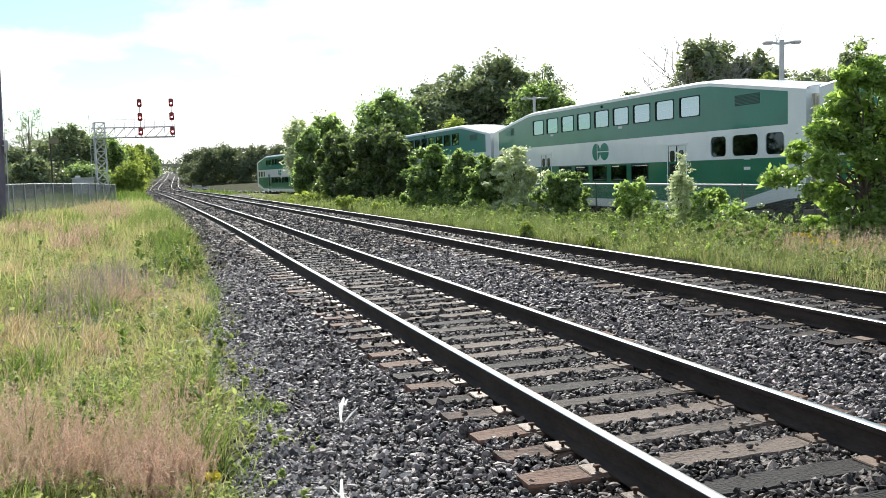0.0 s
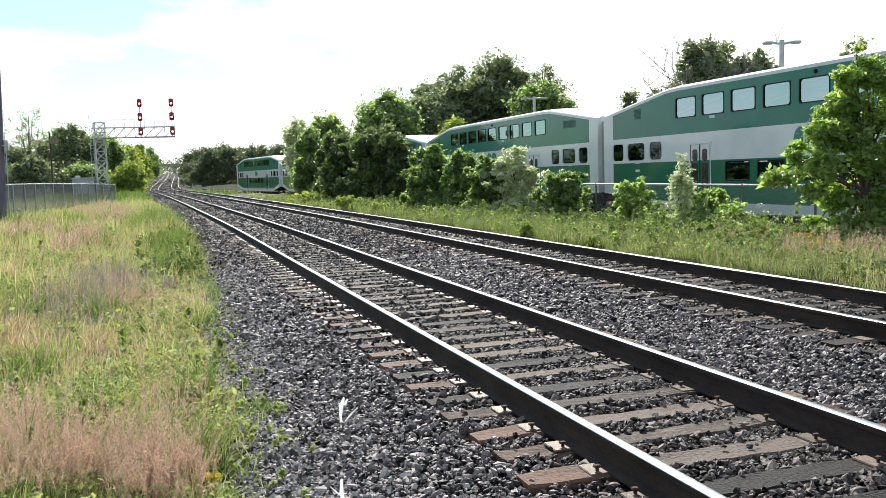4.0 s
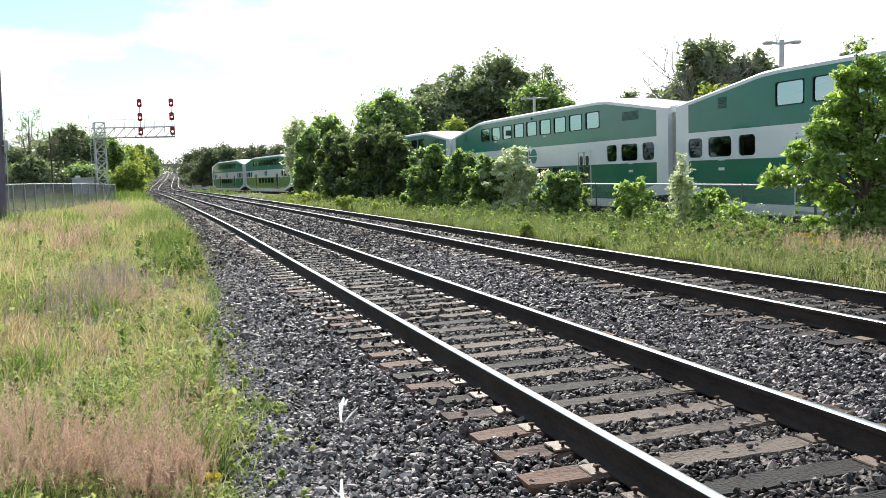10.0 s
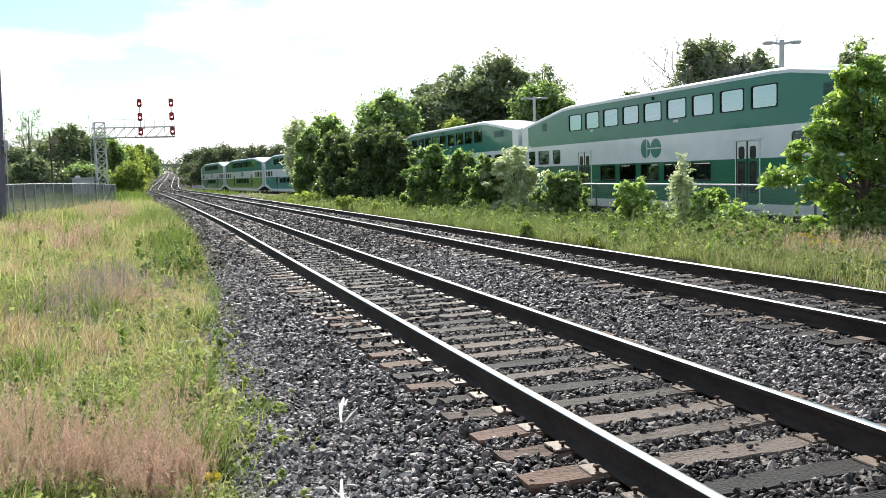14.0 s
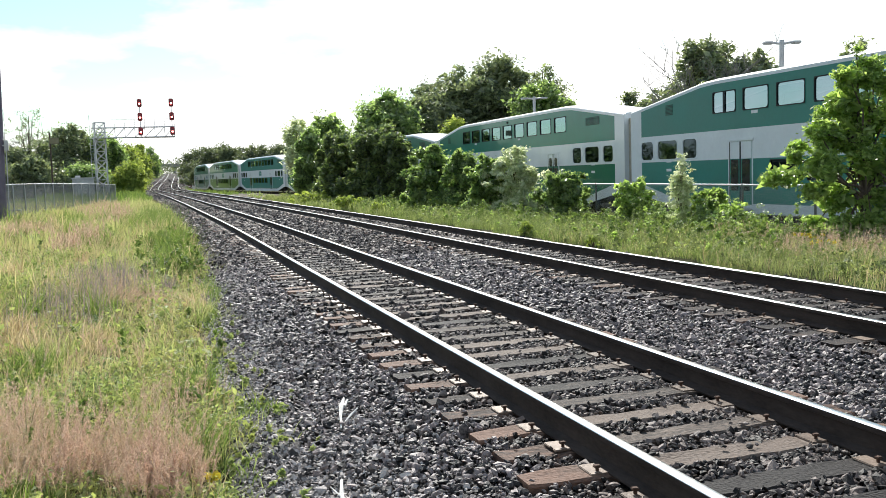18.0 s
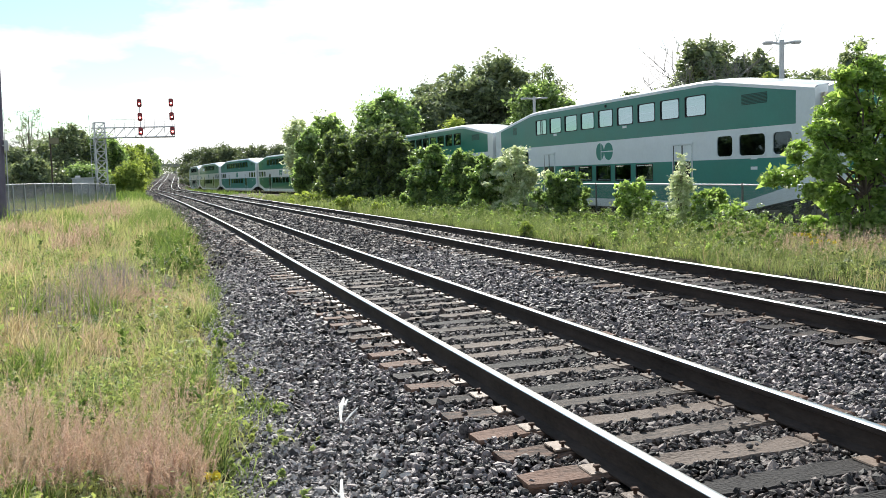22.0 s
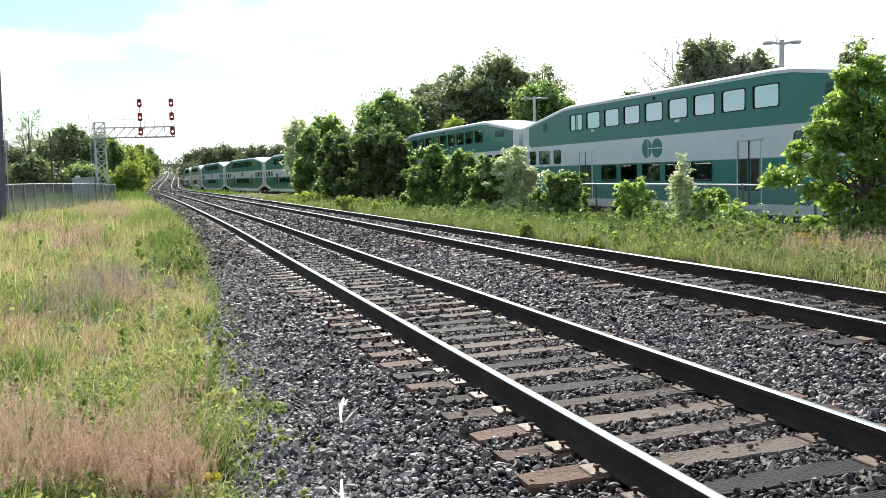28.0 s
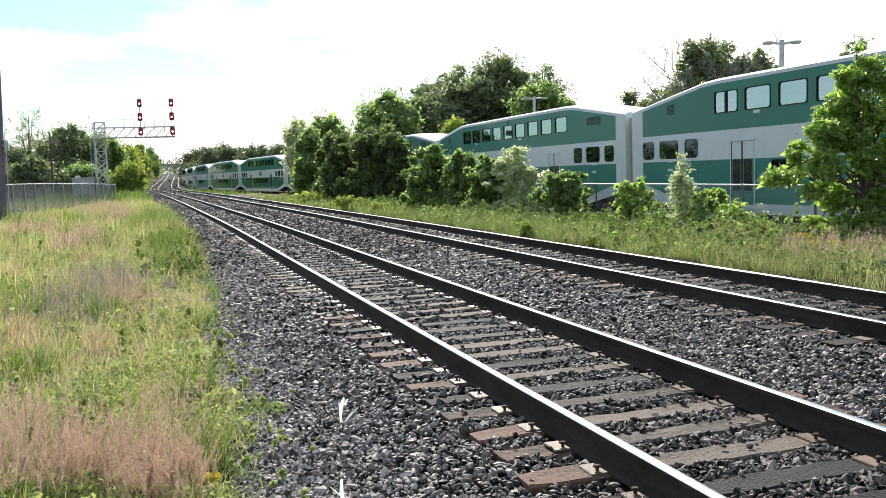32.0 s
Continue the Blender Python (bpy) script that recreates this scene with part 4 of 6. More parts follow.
def leaves(name, blobs, count, leaf, clump, material, seed, hang=0.0, core=0.35, dense=0.0, per=26, flat=1.0):
    """Leaves gathered in clumps inside and round the edge of several blobs (x, y, z, rx, ry, rz)."""
    rng = np.random.default_rng(seed)
    B = np.asarray(blobs, float)
    vol = (B[:, 3] * B[:, 4] * B[:, 5]) ** 0.75
    nc = max(3, count // per)
    bi = rng.choice(len(B), nc, p=vol / vol.sum())
    d = rng.normal(size=(nc, 3))
    d /= np.linalg.norm(d, axis=1)[:, None]
    r = rng.uniform(core, 1.0, nc) ** 0.6 * rng.uniform(0.8, 1.05, nc)
    C = B[bi, :3] + d * r[:, None] * B[bi, 3:]
    n = nc * per
    ci = np.repeat(np.arange(nc), per)
    P = C[ci] + rng.normal(size=(n, 3)) * [1, 1, flat] * clump * rng.uniform(0.4, 1.1, nc)[ci][:, None]
    big = np.zeros(n)
    if dense:       # larger leaves that fill the inside
        k = int(n * dense)
        pick = rng.choice(n, k, replace=False)
        bj = bi[ci[pick]]
        v = rng.normal(size=(k, 3))
        v = v / np.linalg.norm(v, axis=1)[:, None] * rng.random((k, 1)) ** 0.4 * 0.72
        P[pick] = B[bj, :3] + v * B[bj, 3:]
        big[pick] = 1.0
    P[:, 2] -= hang * rng.random(n)
    nrm = rng.normal(size=(n, 3)) * 0.62 + rng.normal(size=(nc, 3))[ci] * 0.3 + d[ci] * 0.3 + [0, 0, 0.75]
    nrm /= np.linalg.norm(nrm, axis=1)[:, None]
    t = np.cross(nrm, rng.normal(size=(n, 3)))
    t /= np.linalg.norm(t, axis=1)[:, None]
    b = np.cross(nrm, t)
    s = (leaf * np.exp(rng.normal(0, 0.28, n)) * (1 + 1.2 * big))[:, None]
    V = np.stack([P - t * s, P - b * s * 0.52 + nrm * s * 0.12, P + t * s, P + b * s * 0.52 + nrm * s * 0.12], 1).reshape(-1, 3)
    F = np.arange(4 * n).reshape(-1, 4)
    return quick(name, V, [np.concatenate([F[:, [0, 1, 2]], F[:, [0, 2, 3]]])], [material])


def trunk_mesh(base, tips, r, seed, material, lean=0.25):
    """A tapered, slightly crooked trunk with a limb to each tip."""
    rng = np.random.default_rng(seed)
    V, F = [], []

    def tube(pts, r0, r1, seg=7):
        o = len(V)
        pts = np.asarray(pts, float)
        for i, q in enumerate(pts):
            rr = r0 + (r1 - r0) * i / (len(pts) - 1)
            dd = pts[min(i + 1, len(pts) - 1)] - pts[max(i - 1, 0)]
            dd /= np.linalg.norm(dd) + 1e-9
            a = np.cross(dd, [0.3, 0.9, 0.1])
            a /= np.linalg.norm(a) + 1e-9
            b = np.cross(dd, a)
            for k in range(seg):
                an = 2 * math.pi * k / seg
                V.append(q + rr * (a * math.cos(an) + b * math.sin(an)))
        for i in range(len(pts) - 1):
            for k in range(seg):
                j = (k + 1) % seg
                F.append((o + i * seg + k, o + i * seg + j, o + (i + 1) * seg + j, o + (i + 1) * seg + k))
    base = np.asarray(base, float)
    tips = np.asarray(tips, float)
    top = np.array([tips[:, 0].mean(), tips[:, 1].mean(), tips[:, 2].max()])
    ts = np.linspace(0, 1, 7)
    spine = base + (top - base) * ts[:, None] + rng.normal(0, r * 0.6, (7, 3)) * (ts * (1 - ts) * 4)[:, None]
    tube(spine, r, r * 0.2)
    for tip in tips:
        f = rng.uniform(0.2, 0.65)
        st = base + (top - base) * f
        mid = (st + tip) / 2 + rng.normal(0, 0.06, 3) * np.linalg.norm(tip - st) + [0, 0, 0.04 * np.linalg.norm(tip - st)]
        tube([st, (st + mid) / 2 + rng.normal(0, r * 0.3, 3), mid, (mid + tip) / 2, tip], r * (1 - f) * 0.55 + 0.01, r * 0.08 + 0.004, 5)
    return quick("trunk", np.array(V), [np.array(F)], [material], smooth=True)


def plant(name, label, category, x, y, top, width, count, leaf, material, seed, foot=0.12, clump=None, group="", deep=None, blobs=8, spire=0.0, hang=0.0, dense=0.3, per=26, flat=1.0):
    """A tree or bush whose crown fills width and reaches top (a height in the world)."""
    rng = random.Random(seed)
    z0 = float(ground_z(x, y)) - 0.06
    h = top - z0
    rw = width / 2
    ry = (deep or width) / 2
    lo = foot * h
    hz, zc = (h - lo) / 2, (h + lo) / 2
    bl = [(0, 0, zc, rw * 0.60, ry * 0.60, hz * 0.70)]
    for i in range(blobs):
        f = 1 - 2 * (i + 0.5) / blobs + rng.uniform(-0.08, 0.08)
        f = max(-0.98, min(0.98, f))
        a = i * 2.39996 + rng.uniform(-0.5, 0.5)
        c = math.sqrt(1 - f * f) * (1 - spire * max(0.0, f))
        k, g = rng.uniform(0.52, 0.72), rng.uniform(0.24, 0.42)
        bl.append((rw * c * k * math.cos(a), ry * c * k * math.sin(a), zc + hz * f * min(k + 0.08, 0.98 - g * 0.8), rw * g, ry * g, hz * g * 0.8))
    for i in range(12 if h < 7 else 0):             # leafy shoots that taper out of the crown
        f = rng.uniform(-1.0, 1.0)
        g = rng.uniform(0.70, 0.97) - 0.36 * f * f
        lx, ly, yy = f * 0.05 + rng.uniform(-0.05, 0.05), rng.uniform(-0.04, 0.04), rng.uniform(-0.6, 0.6)
        for k in range(3):
            bl.append((rw * (f * 0.9 + lx * k * 1.6), ry * (yy + ly * k), h * (g + 0.05 * (k - 1)), rw * (0.17 - 0.045 * k), ry * (0.15 - 0.04 * k), h * 0.05))
    for i in range(9 if h < 7 else 0):             # sprays to the sides
        f = rng.choice((-1, 1)) * rng.uniform(0.8, 1.16)
        bl.append((rw * f, ry * rng.uniform(-0.5, 0.5), h * rng.uniform(0.12, 0.62), rw * rng.uniform(0.12, 0.22), ry * 0.14, h * rng.uniform(0.04, 0.09)))
    if foot < 0.05 and h > 3:      # skirts that reach the ground
        for i in range(7):
            a = i * 0.9 + rng.uniform(-0.3, 0.3)
            bl.append((rw * 0.55 * math.cos(a), ry * 0.55 * math.sin(a), h * rng.uniform(0.10, 0.24), rw * 0.42, ry * 0.42, h * 0.16))
    t = thing(name, label, category, pose(x, y, z0), group)
    part("trunk", trunk_mesh((0, 0, -0.1), [(b[0], b[1], b[2]) for b in bl[1:9]], max(0.025, 0.017 * h), seed + 1, M_BARK), t)
    part("crown", leaves("crown", bl, count, leaf, clump or leaf * 2.2, material, seed + 2, hang, dense=dense, per=per, flat=flat), t)
    return t


def make_plants():
    bush = "leafy roadside bush beside the tracks"
    row = "bushes before the train"
    near = "leafy young tree with bright green leaves beside the wire fence"
    z0 = float(ground_z(12.4, 17.0)) - 0.05
    t = thing("tree", near, "tree", pose(12.4, 17.0, z0, 0, 0, -17.8))
    crown = [(0.25, 3.95, 0.50), (-0.15, 3.35, 0.62), (0.5, 3.0, 0.72), (-0.45, 2.6, 0.58), (-1.45, 1.68, 0.45), (-1.95, 1.62, 0.28), (-0.85, 1.9, 0.52), (0.3, 1.95, 0.7), (-0.3, 1.15, 0.62), (0.6, 1.05, 0.6),
             (-0.75, 0.55, 0.3), (0.3, 0.5, 0.5), (-1.3, 2.4, 0.22), (-1.5, 2.15, 0.28), (0.15, 4.45, 0.22), (1.1, 2.3, 0.6), (1.2, 3.3, 0.5), (-1.0, 1.35, 0.35), (0.95, 3.0, 0.6), (0.85, 1.6, 0.6), (0.75, 3.75, 0.4), (-0.25, 3.9, 0.32), (0.05, 2.6, 0.6), (0.9, 0.4, 0.5), (0.1, 0.3, 0.35), (1.5, 0.8, 0.6), (1.6, 1.8, 0.6), (-0.7, 3.0, 0.36), (-0.95, 2.7, 0.34), (-0.4, 0.5, 0.45), (0.5, 0.35, 0.5), (0.55, 4.25, 0.34), (1.1, 4.0, 0.5)]
    rr = random.Random(5)
    bl = [(bx, rr.uniform(-0.35, 0.35), bz, br, br * 0.9, br * 0.8) for bx, bz, br in crown]
    part("trunk", trunk_mesh((0.25, 0, -0.1), [(b[0], b[1], b[2]) for b in bl], 0.075, 13, M_BARK), t)
    part("crown", leaves("crown", bl, 26000, 0.058, 0.10, M_LEAF_NEAR, 14, dense=0.14, per=45, flat=0.6), t)
    rows = [  # x, y, top, width, count, leaf, material, spire
        (9.6, 75.3, 6.55, 3.4, 4830, 0.15, M_LEAF_BUSH, 0.3), (10.4, 67.8, 5.75, 3.4, 5290, 0.14, M_LEAF_DEEP, 0.15), (11.5, 62.7, 5.35, 3.7, 6439, 0.13, M_LEAF_DEEP, 0.1), (12.7, 60.4, 5.17, 3.0, 5290, 0.13, M_LEAF_DEEP, 0.1),
        (10.2, 43.5, 3.2, 2.6, 4200, 0.11, M_LEAF_BUSH, 0.1), (11.0, 40.9, 2.9, 2.0, 3600, 0.1, M_LEAF_BUSH, 0.1),
        (10.9, 37.0, 2.35, 1.9, 3200, 0.09, M_LEAF_BUSH, 0.1), (11.7, 36.0, 2.7, 2.3, 4200, 0.085, M_LEAF_PALE_SHEEN, 0.25), (11.6, 31.0, 1.55, 1.7, 3600, 0.075, M_LEAF_BUSH, 0.2),
        (11.55, 25.7, 1.25, 1.35, 2600, 0.065, M_LEAF_NEAR, 0.1), (11.35, 22.6, 2.0, 0.60, 1100, 0.06, M_LEAF_PALE_SHEEN, 0.75), (12.2, 22.3, 1.0, 0.95, 1800, 0.06, M_LEAF_NEAR, 0.3),
        (11.7, 20.6, 0.55, 1.3, 1800, 0.05, M_LEAF_NEAR, 0.2), (7.0, 24.0, 0.16, 0.55, 900, 0.04, M_LEAF_LIME, 0.1), (6.55, 18.9, 0.02, 0.33, 500, 0.035, M_LEAF_LIME, 0.1),
        (6.6, 47.5, 0.62, 1.5, 1500, 0.075, M_LEAF_LIME, 0.1), (7.2, 42.3, 0.30, 0.8, 900, 0.06, M_LEAF_LIME, 0.1), (7.4, 63.0, 0.7, 2.4, 1500, 0.09, M_LEAF_LIME, 0.1)]
    for i, (x, y, top, w, n, lf, m, sp) in enumerate(rows):
        nm = "weed_clump" if top < 0.8 else "bush"
        lb = {M_LEAF_DEEP: "tall dark green bush with sunlit edges before the train", M_LEAF_LIME: "low lime green weed clump at the edge of the ballast",
              M_LEAF_PALE_SHEEN: "bush by the wire fence, sun sheen put into its pale leaf colour"}.get(m, bush)
        plant(nm, lb, "bush" if nm == "bush" else "weed", x, y, top, w * 1.1, int(n * (2.6 if nm == "bush" else 0.9)), lf * (0.70 if nm == "bush" else 0.8), m, 40 + i * 3, 0.0, lf * (1.7 if nm == "bush" else 1.1), row if nm == "bush" else "", blobs=14, spire=sp, dense=(0.2 if m is M_LEAF_PALE_SHEEN else 0.4) if nm == "bush" and sp < 0.7 else 0.08, per=70 if nm == "bush" and sp < 0.7 else 26, flat=0.55)
    mids = [  # trees behind the train
        (19.3, 88.0, 9.8, 7.6, 8000, 0.30, M_LEAF_BUSH), (28.6, 98.0, 12.2, 9.8, 8500, 0.32, M_LEAF_DARK), (34.6, 97.0, 15.0, 10.2, 9500, 0.34, M_LEAF_DARK),
        (39.0, 93.0, 14.5, 6.0, 2700, 0.26, M_LEAF_DARK), (32.8, 80.0, 9.9, 6.4, 6000, 0.26, M_LEAF_BUSH), (25.0, 94.0, 9.9, 7.0, 5600, 0.30, M_LEAF_DARK), (31.0, 100.0, 13.9, 7.4, 5600, 0.32, M_LEAF_DARK),
        (13.0, 86.0, 7.4, 4.5, 3600, 0.24, M_LEAF_BUSH), (11.6, 96.0, 7.7, 3.2, 2600, 0.24, M_LEAF_PALE_SHEEN), (40.0, 64.0, 11.7, 5.6, 4600, 0.26, M_LEAF_DARK),
        (43.1, 65.0, 11.7, 6.0, 5000, 0.26, M_LEAF_DARK), (53.1, 98.0, 11.0, 3.0, 1600, 0.3, M_LEAF_DARK), (45.4, 63.0, 11.0, 3.6, 2400, 0.24, M_LEAF_DARK),
        (44.6, 52.0, 10.1, 3.8, 2600, 0.2, M_LEAF_DARK), (41.5, 58.0, 8.4, 2.4, 1600, 0.2, M_LEAF_LIME), (36.9, 58.0, 7.6, 3.6, 2200, 0.22, M_LEAF_LIME), (23.6, 79.0, 6.6, 3.2, 2600, 0.24, M_LEAF_LIME),
        (47.0, 80.0, 9.5, 8.0, 3200, 0.3, M_LEAF_DARK), (58.0, 70.0, 10.5, 9.0, 3200, 0.3, M_LEAF_DARK), (50.0, 40.0, 8.0, 8.0, 3000, 0.28, M_LEAF_DARK)]
    for i, (x, y, top, w, n, lf, m) in enumerate(mids):
        plant("tree", {M_LEAF_LIME: "yellow-green leafy tree beyond the train", M_LEAF_PALE_SHEEN: "slender pale green tree beyond the train"}.get(m, "tall dark green leafy tree beyond the train"),
              "tree", x, y, top + 0.7, w * 1.15, int(n * 1.9), lf * 0.58, m, 140 + i * 3, 0.1, lf * 2.0, "trees beyond the train", blobs=22, spire=0.1, per=60, flat=0.6, dense=0.24 if n != 2700 else 0.05)
    lefts = [(-26.0, 166, 9.6, 11, M_LEAF_DARK), (-20.8, 164, 10.2, 10.5, M_LEAF_DARK), (-16.0, 160, 12.6, 8.6, M_LEAF_DARK), (-12.4, 163, 11.4, 7, M_LEAF_BUSH), (-9.6, 166, 10.6, 7, M_LEAF_BUSH),
             (-8.0, 186, 10.1, 6.6, M_LEAF_LIME), (-5.9, 250, 12.5, 6.3, M_LEAF_LIME), (-8.4, 228, 10.0, 7, M_LEAF_LIME), (-1.4, 450, 15.0, 7.0, M_LEAF_BUSH), (-3.7, 380, 16.4, 9.0, M_LEAF_BUSH), (-36, 172, 7.2, 10, M_LEAF_DARK),
             (-6.6, 150, 4.5, 4.5, M_LEAF_LIME), (-7.6, 171, 8.5, 6.5, M_LEAF_LIME), (-6.6, 192, 9.0, 6.0, M_LEAF_LIME), (-13, 148, 5, 7, M_LEAF_BUSH), (-20, 147, 6, 8, M_LEAF_DARK), (-27, 150, 6.5, 9, M_LEAF_DARK), (-60, 178, 8.4, 14, M_LEAF_DARK), (-78, 152, 10.4, 15, M_LEAF_DARK), (-90, 130, 9.6, 16, M_LEAF_DARK), (-95, 108, 10.6, 16, M_LEAF_DARK), (-96, 86, 9.4, 16, M_LEAF_DARK), (-97, 64, 10.2, 16, M_LEAF_DARK), (-95, 40, 13, 16, M_LEAF_DARK), (-95, 16, 12, 16, M_LEAF_DARK)]
    for i, (x, y, top, w, m) in enumerate(lefts):
        plant("tree", "yellow-green leafy tree beside the line" if m is M_LEAF_LIME else "dense dark green tree behind the grey fence", "tree", x, y, top, w, 9500 if x > -40 else 2400, 0.19 if x > -40 else 0.4, m, 300 + i * 3, 0.0, 0.55,
              "trees behind the fence", blobs=18, spire=0.1)
    plant("tree", "thin tree with sparse leaves and bare twigs behind the fence", "tree", -23.4, 173.0, 15.4, 8.0, 1100, 0.15, M_LEAF_DARK, 480, 0.45, 0.34, "trees behind the fence", blobs=20, dense=0.0)
    # the far belt of woods, both sides of the line
    rng = np.random.default_rng(77)
    bl = []
    for x, y, top in ((9.6, 292, 11.5), (12, 285, 12.5), (16, 282, 12.0), (19, 276, 12.6), (24, 280, 11.2), (29, 276, 11.6), (34, 275, 11.8), (41, 270, 11), (10.5, 236, 9.0), (13.5, 235, 9.8), (17, 233, 10.0), (21.5, 232, 10.2), (26, 231, 9.6), (30, 229, 9.6), (34, 228, 9.8), (38, 224, 9), (9.5, 250, 8.5), (23, 150, 4.5), (28, 160, 6)):
        for k in range(5):
            zz = float(ground_z(x, y)) + (top - float(ground_z(x, y))) * (0.05 + 0.185 * k)
            bl.append((x + rng.normal(0, 1.6), y + rng.normal(0, 2), zz, rng.uniform(2.2, 3.8), 3.0, 1.9))
    single("far_woods", leaves("far_woods", bl, 80000, 0.30, 0.6, M_LEAF_HAZE, 501), "distant woods beside the line, haze put into the leaf colour", "woods", kind="stuff")
    bl = []
    for a in np.linspace(-0.9, 1.9, 70):
        rr = rng.uniform(520, 640)
        x, y = rr * math.sin(a), rr * math.cos(a)
        z = float(ground_z(x, y))
        for k in range(2):
            bl.append((x + rng.normal(0, 4), y + rng.normal(0, 4), z + rng.uniform(2, 7), rng.uniform(7, 14), 8, rng.uniform(4, 7)))
    for x in (-22, -14, -8, 24, 30, 38, 46):
        for k in range(3):
            bl.append((x + rng.normal(0, 2), 610 + rng.normal(0, 10), 8 + 3.2 * k, rng.uniform(4, 7), 6, rng.uniform(3, 4)))
    for x in (-12, -3, 5, 13, 21, 30):
        bl.append((x, 790 + rng.normal(0, 8), 14.0, 7, 6, 5.0))
        bl.append((x + 3, 780 + rng.normal(0, 6), 8.0, 7, 6, 4.5))
    single("horizon_woods", leaves("horizon_woods", bl, 80000, 0.62, 2.0, M_LEAF_HAZE, 502), "woods along the horizon, haze put into the leaf colour", "woods", kind="stuff")


def dead_tree(x, y, top, seed, spread, thick=0.011):
    rng = np.random.default_rng(seed)
    z0 = float(ground_z(x, y)) - 0.1
    h = top - z0
    V, F = [], []

    def twig(p, d, length, r, depth):
        q = [p]
        for _ in range(4):
            d = d + rng.normal(0, 0.13, 3) + [0, 0, 0.05]
            d /= np.linalg.norm(d)
            p = p + d * length / 4
            q.append(p)
        o = len(V)
        for i, c in enumerate(q):
            rr = r * (1 - 0.72 * i / 4)
            a = np.cross(d, [0.2, 0.9, 0.3])
            a /= np.linalg.norm(a)
            b = np.cross(d, a)
            for k in range(4):
                V.append(c + rr * (a * math.cos(k * 1.571) + b * math.sin(k * 1.571)))
        for i in range(4):
            for k in range(4):
                F.append((o + i * 4 + k, o + i * 4 + (k + 1) % 4, o + i * 4 + 4 + (k + 1) % 4, o + i * 4 + 4 + k))
        if depth:
            for _ in range(5 if depth > 1 else 4):
                i = rng.integers(1, 5)
                nd = d + rng.normal(0, 0.55, 3) * [spread, spread, 0.5]
                nd[2] = abs(nd[2])
                twig(q[i], nd / np.linalg.norm(nd), length * rng.uniform(0.42, 0.7), r * 0.55, depth - 1)
    for k in range(5):
        twig(np.array([0, 0, 0.0]), np.array([0.075 * (k - 2) * spread + rng.normal(0, 0.03), rng.normal(0, 0.08), 1.0]), h * rng.uniform(0.62, 0.75), thick * h, 3)
    V = np.array(V)
    V[:, 2] *= h / V[:, 2].max()
    t = thing("dead_tree", "bare grey leafless tree with fine twigs", "tree", pose(x, y, z0))
    part("limb", quick("limb", V, [np.array(F)], [M_DEADWOOD]), t)


# ---------- grass ----------


def blades(name, x, y, z, height, width, lean, material, seed, label, category="grass"):
    """Bent blades of uneven height."""
    rng = np.random.default_rng(seed)
    n = len(x)
    wave = np.sin(x * 2.3 + 1.7 * np.sin(y * 0.9)) * np.sin(y * 1.9 + 1.3 * np.sin(x * 1.1)) + 0.6 * np.sin(x * 5.1 + y * 2.2) * np.sin(y * 4.3 - x * 1.7)
    h = height * np.exp(rng.normal(0, 0.28, n)) * (1 + 0.42 * wave)
    az, tw = rng.uniform(0, 2 * np.pi, n), rng.uniform(0, 2 * np.pi, n)
    ln = lean * np.abs(rng.normal(1, 0.5, n))
    dx, dy = np.cos(az) * ln * h + 0.06 * h, np.sin(az) * ln * h
    wx, wy = np.cos(tw) * width / 2, np.sin(tw) * width / 2
    B = np.stack([x, y, z], -1)
    m = B + np.stack([dx * 0.35, dy * 0.35, h * 0.6], -1)
    t = B + np.stack([dx, dy, h], -1)
    W = np.stack([wx, wy, 0 * wx], -1)
    V = np.stack([B - W, B + W, m + W * 0.8, m - W * 0.8, t], 1).reshape(-1, 3)
    o = 5 * np.arange(n)[:, None]
    quads, tris = o + [0, 1, 2, 3], o + [3, 2, 4]
    return single(name, quick(name, V, [quads, tris], [material]), label, category, kind="stuff")


def tufts(name, x, y, z, height, hairs, length, material, seed, label, thick=0.0018, wide=0.42):
    """Seed heads: fine hairs fanning out along the top of each stem."""
    rng = np.random.default_rng(seed)
    n = len(x)
    h = height * np.exp(rng.normal(0, 0.32, n))
    lean = rng.normal(0, 0.16, (n, 2)) + [0.1, 0.0]
    i = np.repeat(np.arange(n), hairs)
    k = len(i)
    f = rng.uniform(0.45, 1.0, k)
    P = np.stack([x[i] + lean[i, 0] * h[i] * f**2, y[i] + lean[i, 1] * h[i] * f**2, z[i] + h[i] * f], -1)
    d = rng.normal(0, wide, (k, 3)) + np.stack([lean[i, 0], lean[i, 1], np.full(k, 1.0)], -1)
    d /= np.linalg.norm(d, axis=1)[:, None]
    w = np.cross(d, rng.normal(size=(k, 3)))
    w = w / np.linalg.norm(w, axis=1)[:, None] * thick
    L = length * rng.uniform(0.6, 1.2, k)[:, None]
    V = np.stack([P - w, P + w, P + d * L], 1).reshape(-1, 3)
    return single(name, quick(name, V, [np.arange(3 * k).reshape(-1, 3)], [material]), label, "grass", kind="stuff")


def patch(rng, n, cx, cy, rx, ry):
    a, r = rng.uniform(0, 6.283, n), np.sqrt(rng.random(n)) * rng.uniform(0.6, 1.1, n)
    return cx + rx * r * np.cos(a), cy + ry * r * np.sin(a)


def edge(y):
    """The ragged line where the grass meets the ballast on the near side."""
    return np.interp(y, [3, 6, 10, 14, 19, 29, 60, 100], [-2.75, -2.68, -2.62, -2.5, -2.25, -2.05, -2.2, -2.6]) - 0.15 + 0.13 * np.sin(y * 2.1) + 0.09 * np.sin(y * 5.3) + main_x(y) * (y > 60)


